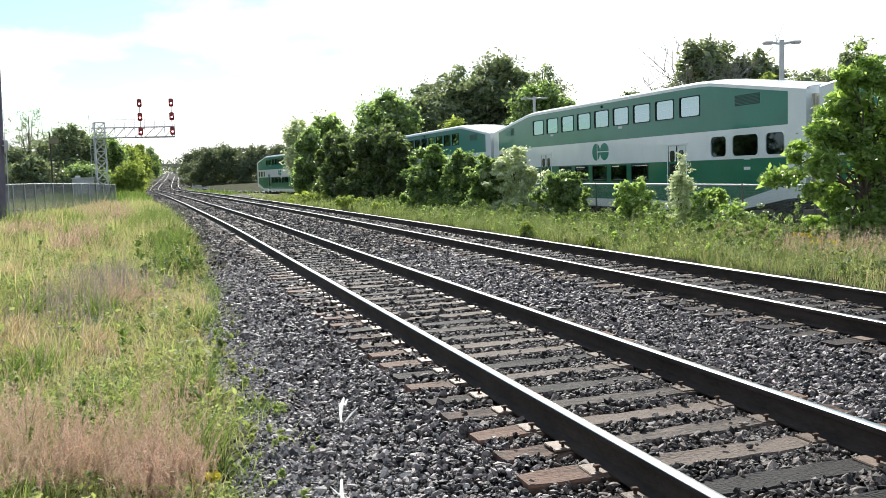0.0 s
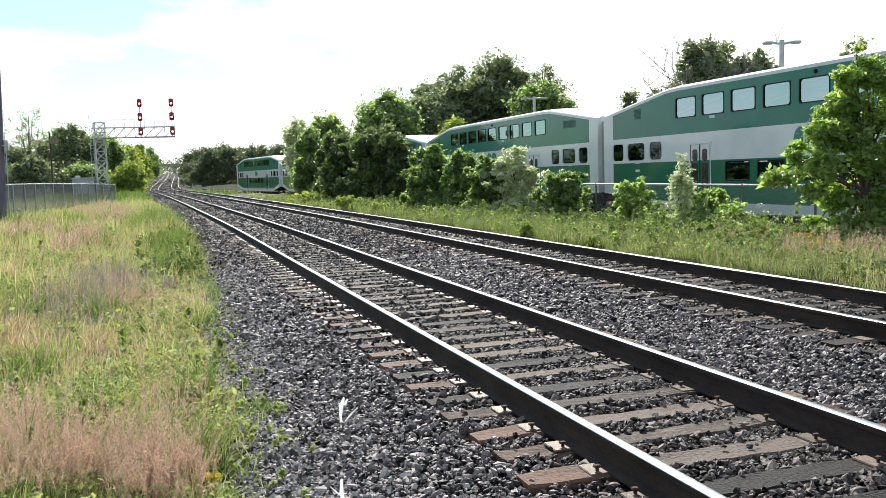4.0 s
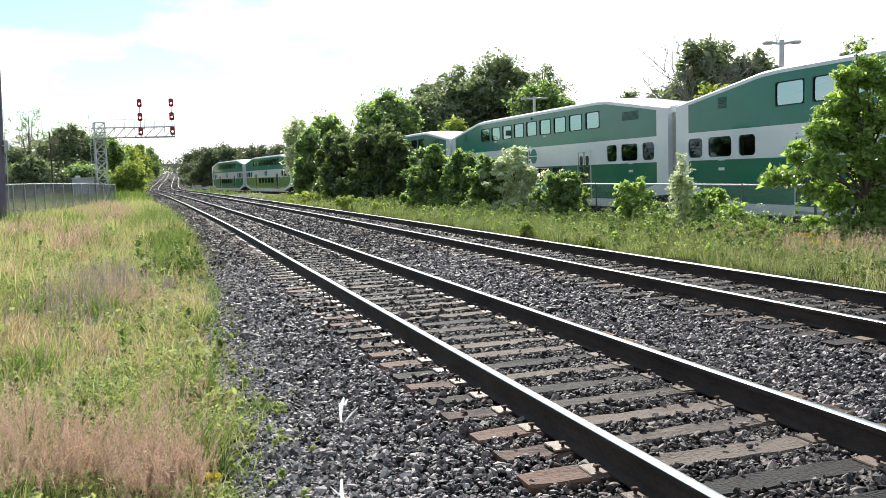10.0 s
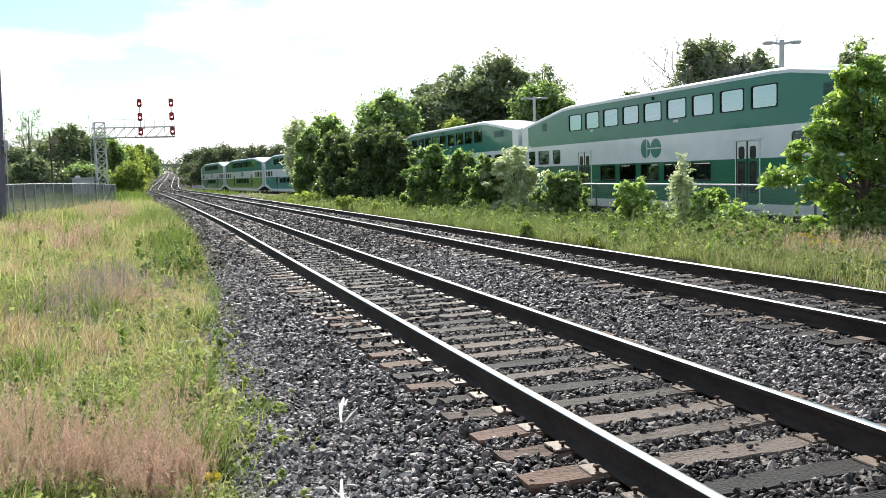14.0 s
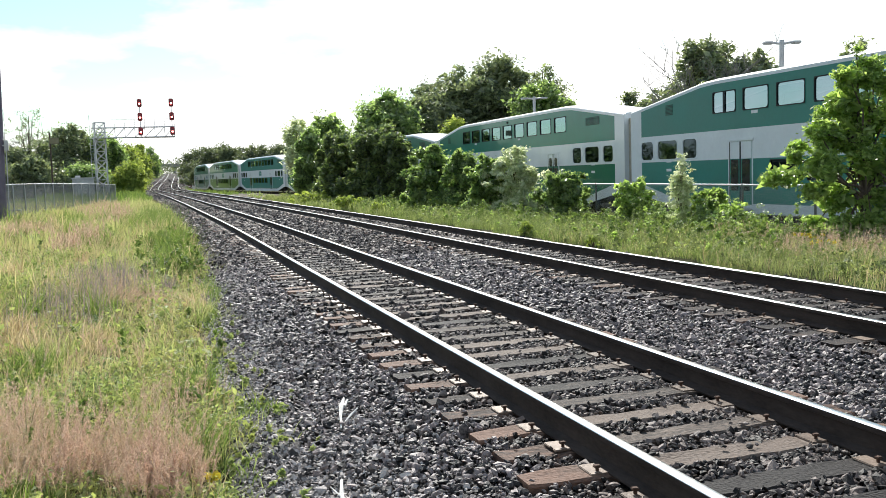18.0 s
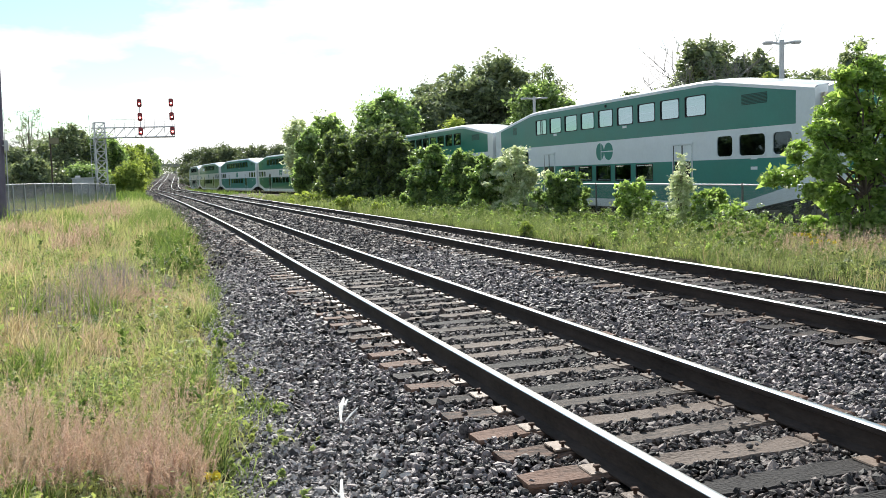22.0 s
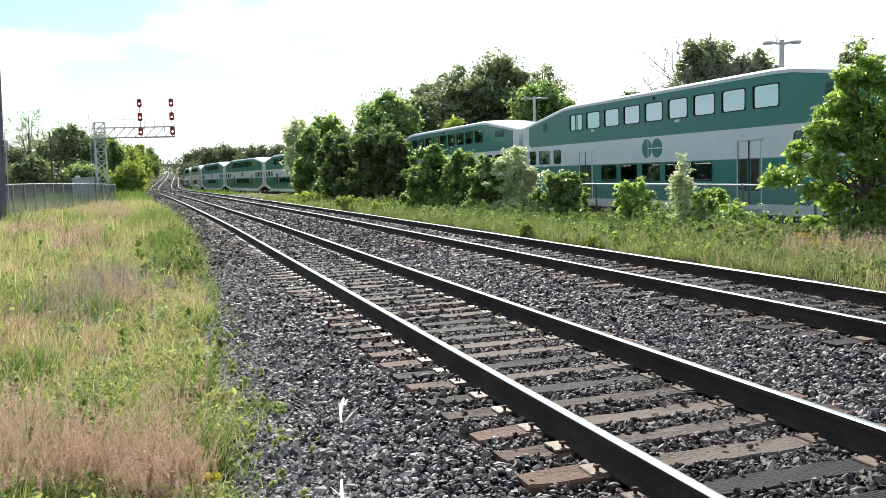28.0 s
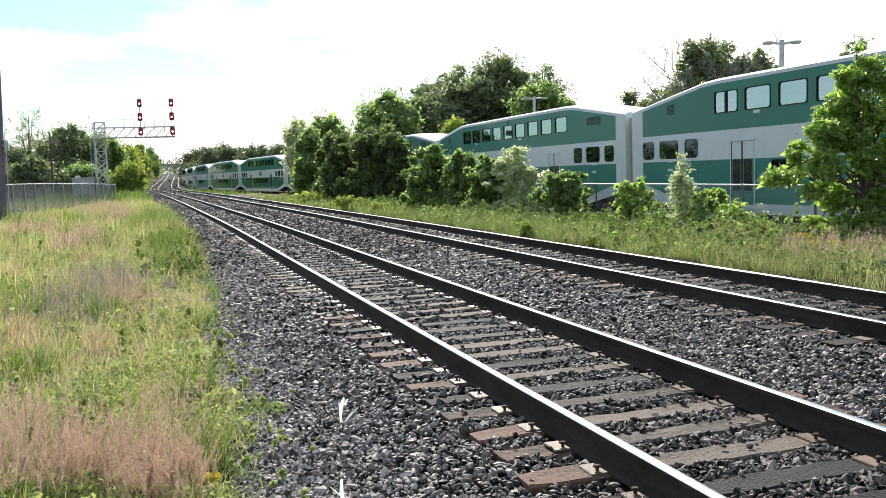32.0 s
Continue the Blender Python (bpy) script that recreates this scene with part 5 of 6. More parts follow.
def make_grass():
    rng = np.random.default_rng(9)

    def left(n, y0, y1, width, power=1.0):
        y = y0 + (y1 - y0) * rng.random(n) ** power
        x = edge(y) - width * rng.random(n) ** 1.15
        return x, y, ground_z(x, y) - 0.01
    verge = "uneven green and yellow grass on the verge"
    x, y, z = left(24000, 3.6, 11, 4.2, 1.2)
    blades("grass", x, y, z, 0.12, 0.006, 0.95, M_GRASS, 1, verge)
    x, y, z = left(28000, 11, 28, 8.5, 1.2)
    blades("grass", x, y, z, 0.17, 0.010, 0.8, M_GRASS, 2, verge)
    x, y, z = left(30000, 28, 90, 14, 1.2)
    blades("grass", x, y, z, 0.32, 0.03, 0.4, M_GRASS, 3, verge)
    x, y, z = left(14000, 85, 220, 12)
    blades("tall_grass", x, y, z, 0.5, 0.09, 0.3, M_LUSH, 6, "rough green grass beside the line")
    x, y, z = left(9000, 3.8, 16, 5.5)
    blades("dry_grass", x, y, z, 0.27, 0.004, 0.35, M_STRAW, 4, "dry straw-coloured grass stems")
    x, y, z = left(21000, 16, 80, 12, 1.3)
    blades("dry_grass", x, y, z, 0.36, 0.009, 0.4, M_STRAW, 5, "dry straw-coloured grass stems")
    for k in range(80):
        cy = 5.5 + 40 * rng.random() ** 1.2
        cx = float(edge(cy)) - 0.25 - (1.4 + 0.16 * cy) * rng.random()
        x, y = patch(rng, 300, cx, cy, 0.16 + 0.012 * cy, 0.3 + 0.03 * cy)
        blades("grass_clump", x, y, ground_z(x, y) - 0.01, 0.16 + 0.006 * cy, 0.007 + 0.0004 * cy, 0.5, (M_LUSH, M_GRASS, M_LUSH, M_STRAW)[k % 4], 700 + k, verge)
    for cx, cy, rx, ry, n in ((-5.0, 46, 0.9, 8, 260), (-6.4, 60, 1.6, 14, 330), (-5.4, 29, 0.8, 5, 200), (-7.6, 34, 1.2, 6, 160)):
        x, y = patch(rng, n, cx, cy, rx, ry)
        tufts("seed_heads", x, y, ground_z(x, y), 0.42, 14, 0.15, M_PINK, int(cy * 3), "pale reddish seed heads on the verge", 0.009)
    # reddish seed heads near the camera
    for cx, cy, rx, ry, n in ((-3.25, 5.6, 0.34, 0.55, 330), (-3.7, 6.1, 0.50, 0.6, 300), (-4.1, 6.3, 0.5, 0.9, 300), (-4.5, 7.2, 0.6, 0.8, 200), (-3.3, 6.9, 0.4, 0.7, 50), (-4.3, 15.5, 0.9, 2.2, 230), (-3.5, 14.0, 0.5, 1.4, 150), (-3.9, 10.0, 0.9, 2.0, 90)):
        x, y = patch(rng, n, cx, cy, rx, ry)
        tufts("seed_heads", x, y, ground_z(x, y), 0.27, 75, 0.034, M_PINK, int(cx * -100), "reddish feathery seed heads in the grass", 0.0016, 0.8)
    for cx, cy, rx, ry, n, m in ((-3.95, 16.5, 0.8, 2.4, 620, M_MAUVE), (-3.05, 15.5, 0.12, 0.3, 260, M_MAUVE), (-4.4, 13.0, 0.9, 2.0, 350, M_MAUVE)):
        x, y = patch(rng, n, cx, cy, rx, ry)
        blades("dry_weeds", x, y, ground_z(x, y), 0.42, 0.008, 0.25, m, int(cy * 10), "greyish mauve dry weeds", "weed")
    for cx, cy, rx, ry, n, h in ((-2.85, 21.5, 0.6, 4.2, 1500, 0.36), (-2.85, 27.5, 0.75, 5.5, 1700, 0.44), (-3.2, 40, 1.1, 8, 2200, 0.5), (-2.95, 7.6, 0.16, 0.22, 420, 0.2), (-2.58, 7.0, 0.17, 0.2, 110, 0.075), (-2.42, 7.15, 0.16, 0.16, 90, 0.075), (-2.75, 9.5, 0.2, 1.2, 260, 0.11), (-2.6, 12.0, 0.16, 1.6, 260, 0.12), (-2.35, 16.0, 0.16, 2.0, 260, 0.15), (-2.85, 5.4, 0.2, 0.8, 130, 0.07)):
        x, y = patch(rng, n, cx, cy, rx, ry)
        z = np.maximum(ground_z(x, y), np.where(x > -2.75, bed_top(x), -9))
        blades("tall_grass", x, y, z - 0.01, h, 0.011 if h > 0.3 else 0.008, 0.6, M_LUSH, int(cy * 10), "lush tall green grass clump at the ballast edge")
    # broad-leaved weeds low in the turf, on both sides
    def weeds(n, bx, by, h, leaf, seed):
        bl = [(float(bx[i]), float(by[i]), float(ground_z(bx[i], by[i])) + h * 0.35, h * 0.8, h * 0.8, h * 0.5) for i in range(len(bx))]
        single("weed_leaves", leaves("weed_leaves", bl, n, leaf, h * 0.30, M_WEED, seed), "small broad-leaved green weeds in the grass", "weed", kind="stuff")
    x, y, z = left(520, 3.8, 9, 3.6)
    weeds(36000, x, y, 0.21, 0.019, 61)
    x, y, z = left(760, 9, 26, 7)
    weeds(36000, x, y, 0.30, 0.030, 62)
    x, y, z = left(300, 26, 85, 12)
    weeds(9000, x, y, 0.42, 0.06, 63)
    y = 10 + 32 * rng.random(460) ** 1.2
    x = 6.9 + 4.8 * rng.random(460)
    weeds(13000, x, y, 0.34, 0.028, 64)
    def stalks(n, bx, by, h, leaf, m, seed, label):
        hh = h * np.exp(rng.normal(0, 0.25, len(bx)))
        bl = [(float(bx[i]), float(by[i]), float(ground_z(bx[i], by[i])) + hh[i] * 0.5, h * 0.13, h * 0.13, hh[i] * 0.5) for i in range(len(bx))]
        single("tall_weeds", leaves("tall_weeds", bl, n, leaf, h * 0.07, m, seed, core=0.0), label, "weed", kind="stuff")
    y = 15 + 40 * rng.random(520) ** 1.3
    x = main_x(y) + 7.4 + 3.8 * rng.random(520) ** 0.8
    stalks(30000, x, y, 0.62, 0.034, M_LUSH, 71, "tall dark green leafy weeds standing in the grass")
    y = 15 + 40 * rng.random(240) ** 1.3
    x = main_x(y) + 7.0 + 4.4 * rng.random(240)
    stalks(14000, x, y, 0.46, 0.034, M_LEAF_NEAR, 72, "bright yellow-green leafy weeds in the grass")
    y = 17 + 17 * rng.random(230)
    x = edge(y) - 1.15 * rng.random(230) ** 1.3
    stalks(17000, x, y, 0.46, 0.030, M_LUSH, 74, "dark green bushy weeds at the ballast edge")
    y = 5 + 24 * rng.random(190) ** 1.4
    x = edge(y) + 0.05 + 0.5 * rng.random(190) ** 2
    stalks(9000, x, y, 0.13, 0.016, M_WEED, 75, "small weeds creeping into the grit")
    y = 5 + 20 * rng.random(900) ** 1.3
    x = edge(y) - 0.2 + 0.6 * rng.random(900)
    blades("grass_clump", x, y, np.maximum(ground_z(x, y), np.where(x > -2.75, bed_top(x), -9)) - 0.01, 0.10, 0.007, 0.9, M_WEED, 76, "thin grass creeping into the grit")
    x, y, z = left(1500, 4, 30, 6.5, 1.3)
    stalks(52000, x, y, 0.24, 0.015, M_GRASS, 77, "fine leafy weeds mixed into the verge grass")
    x, y, z = left(170, 5, 26, 5)
    stalks(9000, x, y, 0.36, 0.022, M_LUSH, 73, "slender green weeds standing in the verge")
    y = 40 + 60 * rng.random(160)
    x = main_x(y) + 7.2 + 4.0 * rng.random(160)
    weeds(7000, x, y, 0.34, 0.06, 65)
    for cx, cy, n in ((9.6, 15.2, 60), (10.2, 16.0, 40), (9.0, 14.2, 24), (-2.98, 5.35, 6)):
        x, y = patch(rng, n, cx, cy, 0.35 if cx > 0 else 0.1, 0.3 if cx > 0 else 0.1)
        bl = [(float(a), float(b), float(ground_z(a, b)) + (0.34 if cx > 0 else 0.16), 0.03, 0.03, 0.03) for a, b in zip(x, y)]
        single("yellow_flowers", leaves("yellow_flowers", bl, n * 8, 0.02, 0.015, M_FLOWER, int(cy * 7)), "small yellow wild flowers in the grass", "flower", kind="stuff")
    # far side of the tracks
    def right(n, y0, y1, power=1.2):
        y = y0 + (y1 - y0) * rng.random(n) ** power
        x = main_x(y) + 6.75 + 0.25 * np.sin(y * 1.7) + (train_x(y) - 4.7 - main_x(y) - 6.75) * rng.random(n) ** 1.1
        keep = (x < 10.9 + 0.02 * y) | (y > 21)        # bare shaded ground by the fence
        return x[keep], y[keep], ground_z(x[keep], y[keep]) - 0.01
    far_side = "tall rough green grass before the bushes"
    x, y, z = right(24000, 9, 40)
    blades("tall_grass", x, y, z, 0.18, 0.008, 0.8, M_VERGE, 21, far_side)
    x, y, z = right(26000, 14, 60)
    blades("tall_grass", x, y, z, 0.24, 0.009, 0.7, M_LUSH, 22, far_side)
    x, y, z = right(26000, 12, 46)
    blades("tall_weeds", x, y, z, 0.26, 0.009, 0.5, M_VERGE, 27, "feathery green weeds before the bushes", "weed")
    x, y, z = right(1500, 11, 40)
    stalks(66000, x, y, 0.42, 0.020, M_VERGE, 78, "upright feathery leafy weeds before the bushes")
    y = 18.6 + 8 * rng.random(130)
    x = 11.0 + 1.5 * rng.random(130)
    stalks(13000, x, y, 0.75, 0.034, M_LEAF_BUSH, 79, "tall leafy weeds by the wire fence")
    x, y, z = right(15000, 40, 82)
    blades("tall_grass", x, y, z, 0.26, 0.05, 0.4, M_VERGE, 23, far_side)
    x, y, z = right(2200, 110, 260, 0.9)
    blades("tall_grass", x, y, z, 0.36, 0.10, 0.4, M_LUSH, 25, far_side)
    x, y, z = right(3800, 8, 24)
    blades("dry_grass", x, y, z, 0.28, 0.006, 0.4, M_STRAW, 24, "dry straw-coloured grass stems")
    for cx, cy, rx, ry, n in ((10.9, 15.9, 1.7, 1.5, 700), (11.8, 14.4, 1.6, 1.6, 600), (9.4, 14.2, 1.4, 1.6, 420), (10.2, 18.0, 1.0, 1.6, 260)):
        x, y = patch(rng, n, cx, cy, rx, ry)
        tufts("seed_heads", x, y, ground_z(x, y), 0.28, 30, 0.05, M_PINK, int(cx * 100), "reddish feathery seed heads in the grass", 0.0034, 0.7)
    # the verge goes on beside and behind the camera
    rng = np.random.default_rng(99)
    x, y, z = left(16000, -8, 3.7, 5.5)
    blades("grass", x, y, z, 0.12, 0.007, 0.9, M_GRASS, 31, verge)
    x, y, z = left(3000, -8, 3.7, 5.5)
    blades("dry_grass", x, y, z, 0.22, 0.005, 0.4, M_STRAW, 32, "dry straw-coloured grass stems")


make_plants()
dead_tree(36.6, 62.0, 12.8, 33, 0.75, 0.010)
dead_tree(-24.6, 172.0, 15.6, 9, 2.1, 0.011)

# ---------- fences, signals and lamps ----------
M_MESH_L = wire_mesh("chain_link_dense", (0.13, 0.14, 0.16), 0.05, 0.46)
M_MESH_R = wire_mesh("chain_link", (0.38, 0.39, 0.40), 0.05, 0.10)
# Posts stand against the sun; their shade is put into this dark grey.
M_POST_SHADE = mat("backlit_post_shade", (0.16, 0.15, 0.15), (0.08, 0.08, 0.08), 0.7, metal=0.2, scale=3, fine=40, bump=0.1)
M_RED = glow("red_lens", (1.0, 0.22, 0.20), 8.0)
M_OFF = mat("dark_lens", (0.05, 0.05, 0.05), (0.03, 0.03, 0.03), 0.2, scale=9, fine=40, bump=0.0)
# Red bloom round the glowing lenses is painted into the hood colour.
M_HOOD_BLOOM = mat("signal_red_bloom", (0.42, 0.06, 0.07), (0.28, 0.04, 0.045), 0.6, scale=5, fine=40, bump=0.1)
M_POLE = mat("painted_pole", (0.20, 0.17, 0.22), (0.13, 0.11, 0.15), 0.6, scale=2, fine=20, bump=0.2)


def wire_fence(name, label, a, b, top_a, top_b, step, mesh_m, r=0.03, rail=0.022, foot=-0.02, post_m=M_GALV):
    """Posts, a top rail and a woven mesh between two points in plan."""
    a, b = Vector((a[0], a[1], 0)), Vector((b[0], b[1], 0))
    d = (b - a)
    length = d.length
    turn = math.degrees(math.atan2(-d.x, d.y))
    f = thing(name, label, "fence", pose(a.x, a.y, 0, 0, 0, turn))
    n = max(2, round(length / step))
    for i in range(n + 1):
        t = i / n
        w = a + d * t
        z0, z1 = float(ground_z(w.x, w.y)) - 0.1, top_a + (top_b - top_a) * t
        part("post", rods("post", post_m, [((0, length * t, z0), (0, length * t, z1 + 0.03), r), ((0, length * t, z1 + 0.03), (0, length * t, z1 + 0.06), r * 1.2, r * 0.4)]), f)
    part("top_rail", rods("top_rail", M_ALU, [((0, 0, top_a), (0, length, top_b), rail)]), f, label="pale round top rail")
    z0 = min(float(ground_z(a.x, a.y)), float(ground_z(b.x, b.y))) + foot
    part("mesh", quick("mesh", [(-0.03, 0, z0), (-0.03, length, z0), (-0.03, length, top_b), (-0.03, 0, top_a)], [np.array([[0, 1, 2, 3]])], [mesh_m]), f, label="grey woven wire mesh")
    return f


wire_fence("wire_fence", "tall grey chain-link fence with a pale top rail", (-11.6, 27.0), (-9.35, 63.0), 1.62, 1.66, 3.0, M_MESH_L)
wire_fence("wire_fence", "tall grey chain-link fence with a pale top rail", (-9.35, 63.0), (-6.45, 86.3), 1.66, 1.44, 3.0, M_MESH_L)
wire_fence("wire_fence", "low galvanised chain-link fence before the train", (13.0, 4.0), (13.0, 46.0), 0.91, 0.97, 3.05, M_MESH_R, 0.032, 0.028, post_m=M_POST_SHADE)


def signal_gantry(x, y):
    """A lattice mast with a truss arm over the tracks and two three-lamp signals."""
    z0 = float(ground_z(x, y)) - 0.1
    g = thing("signal_gantry", "grey lattice cantilever gantry with two three-lamp red signals", "railway signal", pose(x, y, z0))
    h, w = 9.3 - z0, 0.62
    for sx in (-w, w):
        for sy in (-w, w):
            part("mast_leg", rods("mast_leg", M_GALV, [((sx, sy, 0), (sx, sy, h), 0.075)], 4), g)
    specs = []
    n = 8
    for k in range(n):
        za, zb = h * k / n, h * (k + 1) / n
        for a, b in (((-w, -w), (w, -w)), ((-w, w), (w, w)), ((-w, -w), (-w, w)), ((w, -w), (w, w))):
            specs += [((*a, za), (*b, zb), 0.04), ((*b, za), (*a, zb), 0.04), ((*a, zb), (*b, zb), 0.04)]
    part("mast_lattice", rods("mast_lattice", M_GALV, specs, 4), g)
    lo, hi, end = 7.35 - z0, 8.62 - z0, 9.15
    for zz in (lo, hi):
        for sy in (-0.5, 0.5):
            part("arm_chord", rods("arm_chord", M_GALV, [((-1.0, sy, zz), (end, sy - 1.2, zz), 0.06)], 4), g)
    specs = []
    for k in range(8):
        xa, xb = -0.6 + (end + 0.6) * k / 8, -0.6 + (end + 0.6) * (k + 1) / 8
        ya, yb = -1.2 * max(xa, 0) / end, -1.2 * xb / end
        for sy in (-0.5, 0.5):
            specs += [((xa, ya + sy, lo), (xb, yb + sy, hi), 0.035), ((xb, yb + sy, lo), (xb, yb + sy, hi), 0.035)]
        specs += [((xb, yb - 0.5, lo), (xb, yb + 0.5, lo), 0.035), ((xb, yb - 0.5, hi), (xb, yb + 0.5, hi), 0.035)]
        specs += [((xb, yb - 0.5, hi), (xb, yb - 0.5, hi + 1.0), 0.025), ((xa, ya - 0.5, hi + 1.0), (xb, yb - 0.5, hi + 1.0), 0.022)]
    part("arm_lattice", rods("arm_lattice", M_GALV, specs, 4), g)
    part("walkway", boxes("walkway", M_GALV, (-0.6, end, -1.5, 0.2, lo - 0.06, lo), bevel=0.01), g)
    part("ladder", rods("ladder", M_GALV, [((-1.15, -0.9, 0), (-1.15, -0.9, h + 0.9), 0.03), ((-0.75, -0.9, 0), (-0.75, -0.9, h), 0.03)] + [((-1.15, -0.9, z), (-0.75, -0.9, z), 0.018) for z in np.arange(0.4, h, 0.4)], 5), g)
    hood = rods("lamp_hood", M_HOOD_BLOOM, [((0, 0.10, 0), (0, -0.28, 0), 0.27)], 14)
    lens = rods("lens", M_RED, [((0, -0.285, -0.11), (0, -0.30, -0.11), 0.125)], 14)
    dark = rods("dark_lens", M_OFF, [((0, -0.285, 0.12), (0, -0.30, 0.12), 0.08)], 12)
    back = boxes("backplate", M_HOOD_BLOOM, (-0.29, 0.29, -0.06, 0.10, -0.52, 0.52), bevel=0.12)
    for sx in (-x - 4.3, -x - 0.43):
        yy = -1.2 * sx / end - 0.75
        part("signal_post", rods("signal_post", M_GALV, [((sx, yy + 0.2, lo - 0.1), (sx, yy + 0.2, 12.0 - z0), 0.05)], 8), g)
        for zz in (11.65, 9.9, 8.05):
            b = part("signal_head", back, g, pose(sx, yy, zz - z0))
            part("lamp_hood", hood, b)
            part("lens", lens, b, label="glowing red lens")
            part("dark_lens", dark, b)


signal_gantry(-9.3, 123.0)


def platform_lamp(x, y, top, arm):
    z0 = float(ground_z(x, y)) - 0.1
    p = thing("street_lamp", "grey double-armed lamp post beyond the train", "street lamp", pose(x, y, z0, 0, 0, -18))
    h = top - z0
    part("post", rods("post", M_ALU, [((0, 0, 0), (0, 0, h + 0.05), 0.13, 0.10)], 12), p)
    part("base_plate", boxes("base_plate", M_ALU, (-0.22, 0.22, -0.22, 0.22, 0, 0.12), bevel=0.02), p)
    for s in (-1, 1):
        part("arm", rods("arm", M_ALU, [((0, 0, h - 0.12), (s * arm * 0.55, 0, h - 0.04), 0.05)], 8), p)
        part("lamp_head", boxes("lamp_head", M_ALU, (min(s * arm * 0.45, s * arm), max(s * arm * 0.45, s * arm), -0.16, 0.16, h - 0.12, h + 0.0), bevel=0.05), p)


platform_lamp(22.25, 31.9, 6.62, 0.80)
platform_lamp(22.1, 57.3, 6.55, 0.95)


def left_pole():
    x, y = -9.72, 44.4
    z0 = float(ground_z(x, y)) - 0.1
    p = thing("utility_pole", "dark painted pole with a small grey box", "utility pole", pose(x, y, z0))
    part("shaft", rods("shaft", M_POLE, [((0, 0, 0), (0.29, 0, 11), 0.20, 0.15)], 12), p)
    part("junction_box", boxes("junction_box", M_ALU, (0.31, 0.47, -0.25, 0.0, 3.45, 3.92), bevel=0.03), p)
    part("bracket", rods("bracket", M_GALV, [((-0.15, -0.1, 3.7), (0.4, -0.1, 3.7), 0.03), ((-0.1, -0.1, 4.2), (0.38, -0.1, 3.9), 0.02)], 6), p)
    part("cable", rods("cable", M_ALU, [((0.31, -0.12, 0.3), (0.37, -0.12, 3.46), 0.025)], 6), p)


left_pole()


def far_left():
    z0 = float(ground_z(-10.7, 121.5)) - 0.05
    hut = thing("signal_hut", "small grey metal signal equipment hut", "hut", pose(-11.4, 119.5, z0, 0, 0, 8))
    part("walls", boxes("walls", M_ALU, (-1.2, 1.2, -1, 1, 0, 2.55), bevel=0.02), hut)
    part("roof", boxes("roof", M_GALV, (-1.3, 1.3, -1.1, 1.1, 2.55, 2.68), bevel=0.02), hut)
    part("door", boxes("door", M_GALV, (-0.4, 0.4, -1.03, -1.0, 0.1, 2.1), bevel=0.01), hut)
    part("vent_hood", boxes("vent_hood", M_GALV, (-0.9, -0.3, -0.4, 0.4, 2.68, 2.95), bevel=0.05), hut)
    x, y = -14.9, 119.7
    z0 = float(ground_z(x, y)) - 0.1
    sg = thing("sign_post", "thin post with a square tan sign panel", "sign", pose(x, y, z0))
    part("post", rods("post", M_BARK, [((0, 0, 0), (0, 0, 8.4), 0.12, 0.09)], 8), sg)
    part("panel", boxes("panel", M_STRAWBOARD, (-0.1, 1.05, -0.16, -0.12, 6.95, 7.7), bevel=0.02), sg)


M_STRAWBOARD = mat("sign_tan", (0.30, 0.27, 0.17), (0.22, 0.2, 0.12), 0.8, scale=3, fine=20, bump=0.1)
far_left()


def overpass():
    b = thing("overpass", "distant concrete road bridge over the tracks", "bridge", pose(14.0, 690, 5.5, 0, 0, 4), kind="structure")
    part("deck", boxes("deck", M_CONC, (-70, 70, -6, 6, 6.6, 8.0), bevel=0.1), b)
    part("parapet", boxes("parapet", M_CONC, (-70, 70, -6.2, -5.9, 8.0, 9.0), bevel=0.05), b)
    for x in (-14, -1.5, 12):
        part("pier", boxes("pier", M_CONC, (x - 0.8, x + 0.8, -4, 4, -2, 6.6), bevel=0.08), b)
    for x0, x1 in ((-70, -22), (22, 70)):
        part("abutment", boxes("abutment", M_CONC, (x0, x1, -6, 6, -2, 6.6), bevel=0.1), b)


overpass()


def platform():
    """The low platform beyond the train, on which the lamps stand; unseen, added to block light under the cars."""
    p = thing("platform", "unseen low concrete platform beyond the train, added to block light", "platform", pose(21.5, 0, TRAIN_Z), kind="structure")
    part("edge", boxes("edge", M_CONC, (-2.75, -2.35, -70, 62, -0.6, 0.22), bevel=0.02), p)
    part("slab", boxes("slab", M_CONC, (-2.35, 3.0, -70, 62, -0.6, 0.20), bevel=0.02), p)


platform()


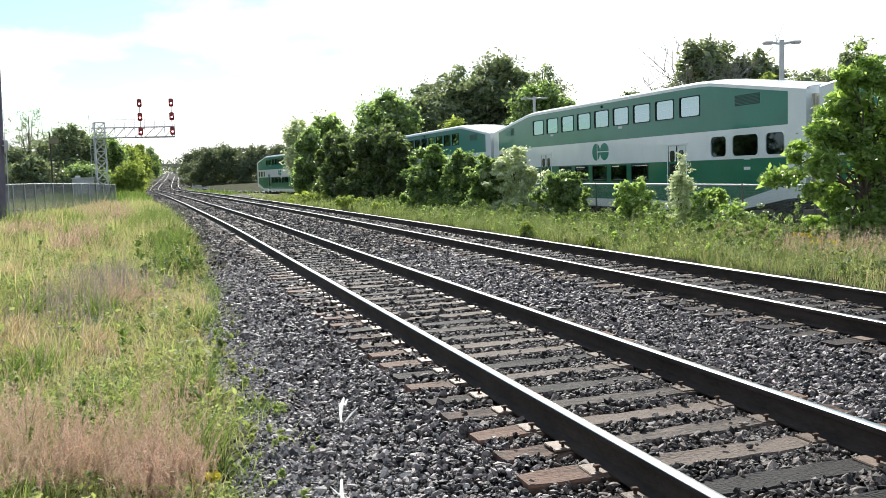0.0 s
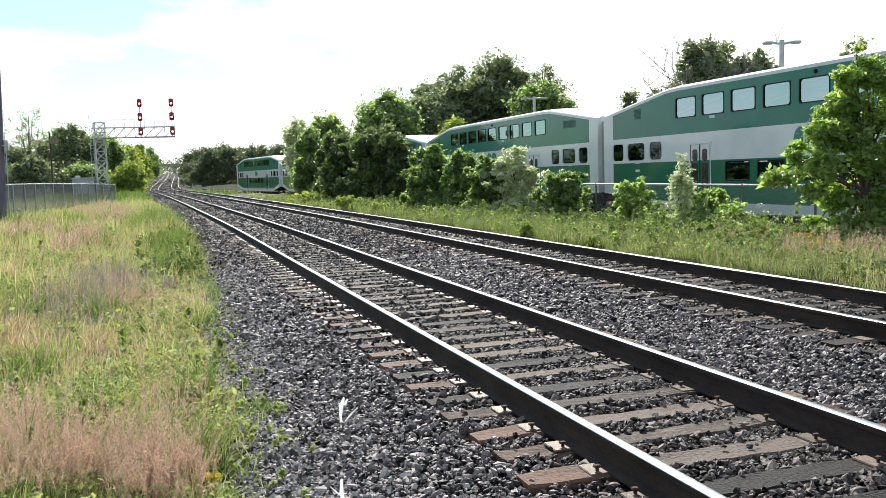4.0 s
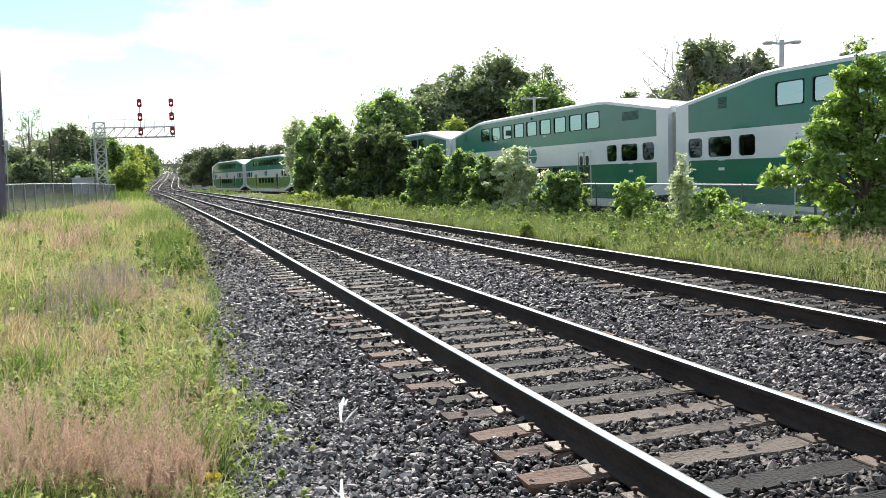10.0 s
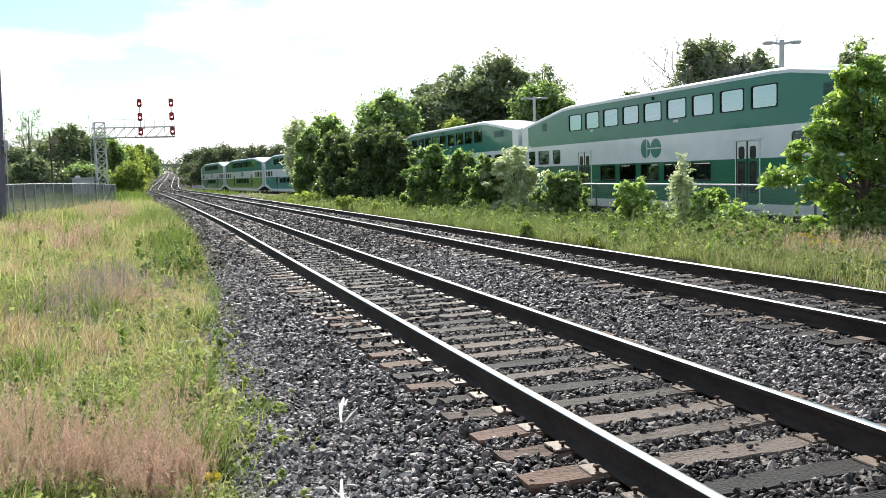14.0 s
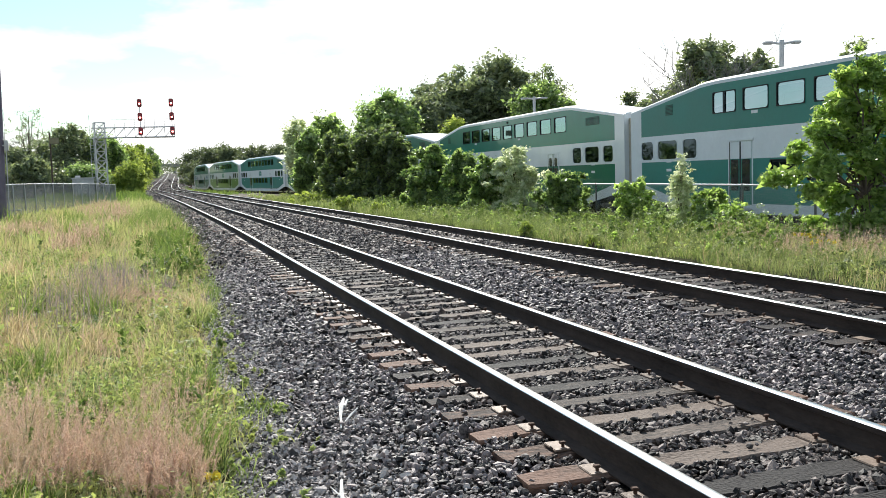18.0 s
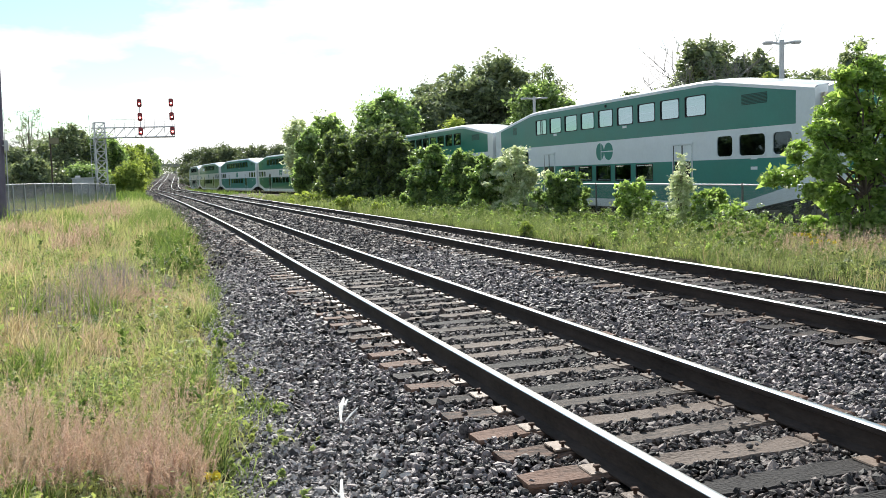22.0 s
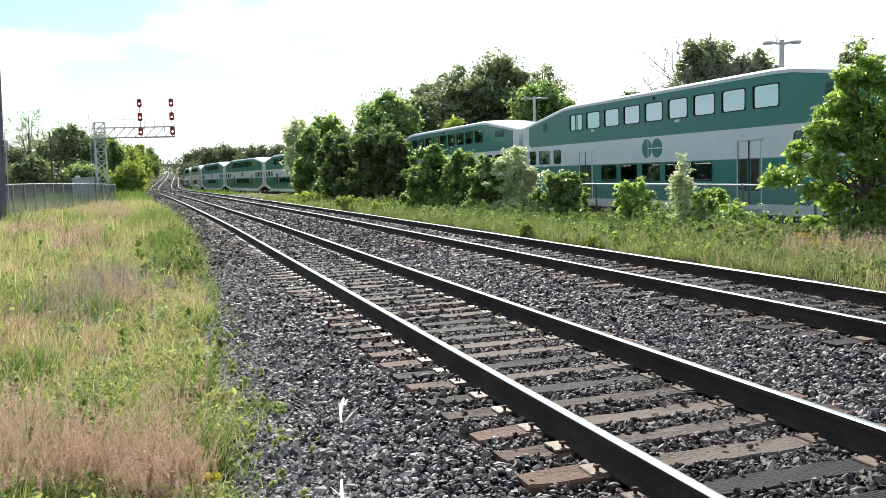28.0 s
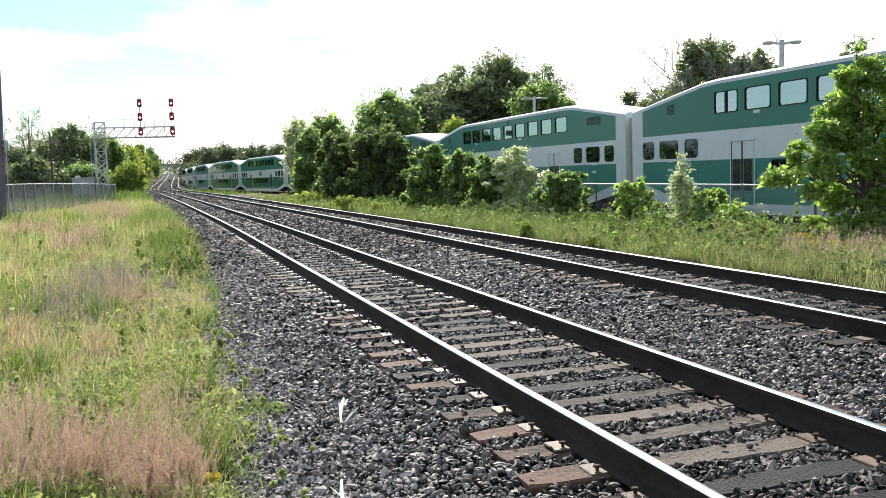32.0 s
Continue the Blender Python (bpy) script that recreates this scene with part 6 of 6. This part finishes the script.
def line_boxes():
    """Pale equipment boxes by the far tracks."""
    for x, y, w, h in ((5.6, 196, 0.9, 0.9), (7.6, 199, 0.7, 0.6)):
        b = thing("equipment_box", "small pale grey trackside equipment box", "box", pose(x, y, float(ground_z(x, y)) - 0.02, 0, 0, 12), "boxes beside the far track")
        part("case", boxes("case", M_ALU, (-w, w, -0.35, 0.35, 0, h), bevel=0.03), b)
        part("lid", boxes("lid", M_GALV, (-w - 0.06, w + 0.06, -0.42, 0.42, h, h + 0.08), bevel=0.02), b)


line_boxes()


def handrail():
    x, y = -10.9, 52.0
    h = thing("handrail", "white zigzag stair handrail behind the fence", "handrail", pose(x, y, float(ground_z(x, y)) - 0.05))
    pts = [(-0.6, 0, 1.5), (0.0, 0, 0.9), (-0.05, 0, 0.9), (0.5, 0, 0.55), (1.0, 0, 0.55)]
    for a, b in zip(pts[:-1], pts[1:]):
        if a != b:
            part("bar", rods("bar", M_ALU, [(a, b, 0.035)], 6), h)
    for q in pts[::2]:
        part("upright", rods("upright", M_ALU, [((q[0], 0, 0), q, 0.03)], 6), h)


handrail()


def litter():
    """Two splinters of bleached wood on the ballast."""
    for x, y, pieces in ((-2.0, 6.27, [((0, -0.02, 0.0), (0.04, 0.19, 0.035), 0.005, 0.012), ((0.04, 0.19, 0.035), (0.075, 0.34, 0.06), 0.012, 0.020), ((0.075, 0.34, 0.06), (0.13, 0.50, 0.085), 0.020, 0.007),
                                        ((0.10, 0.34, 0.06), (0.15, 0.47, 0.075), 0.014, 0.006), ((0.05, 0.09, 0.012), (0.12, 0.20, 0.03), 0.005, 0.009), ((0.12, 0.20, 0.03), (0.19, 0.29, 0.05), 0.009, 0.005)]),
                         (-2.27, 4.95, [((0, -0.12, 0), (0.02, 0.06, 0.03), 0.012, 0.014), ((0.02, 0.06, 0.03), (0.05, 0.20, 0.06), 0.014, 0.009), ((0.01, 0.05, 0.02), (-0.02, 0.19, 0.03), 0.006, 0.003), ((-0.02, 0.04, 0.01), (-0.22, 0.07, 0.015), 0.009, 0.005)])):
        s = thing("splinter", "bleached broken splinter of wood lying on the stones", "wood", pose(x, y, float(bed_top(x)) + 0.03))
        for q in pieces:
            part("piece", rods("piece", M_BLEACHED, [q], 6), s)


litter()
make_track(0.0, 3.0, "near main track with polished rails on timber ties")
make_track(TRACK_2, 7.5, "second main track with polished rails on timber ties")
make_ballast()
make_grass()
motions()
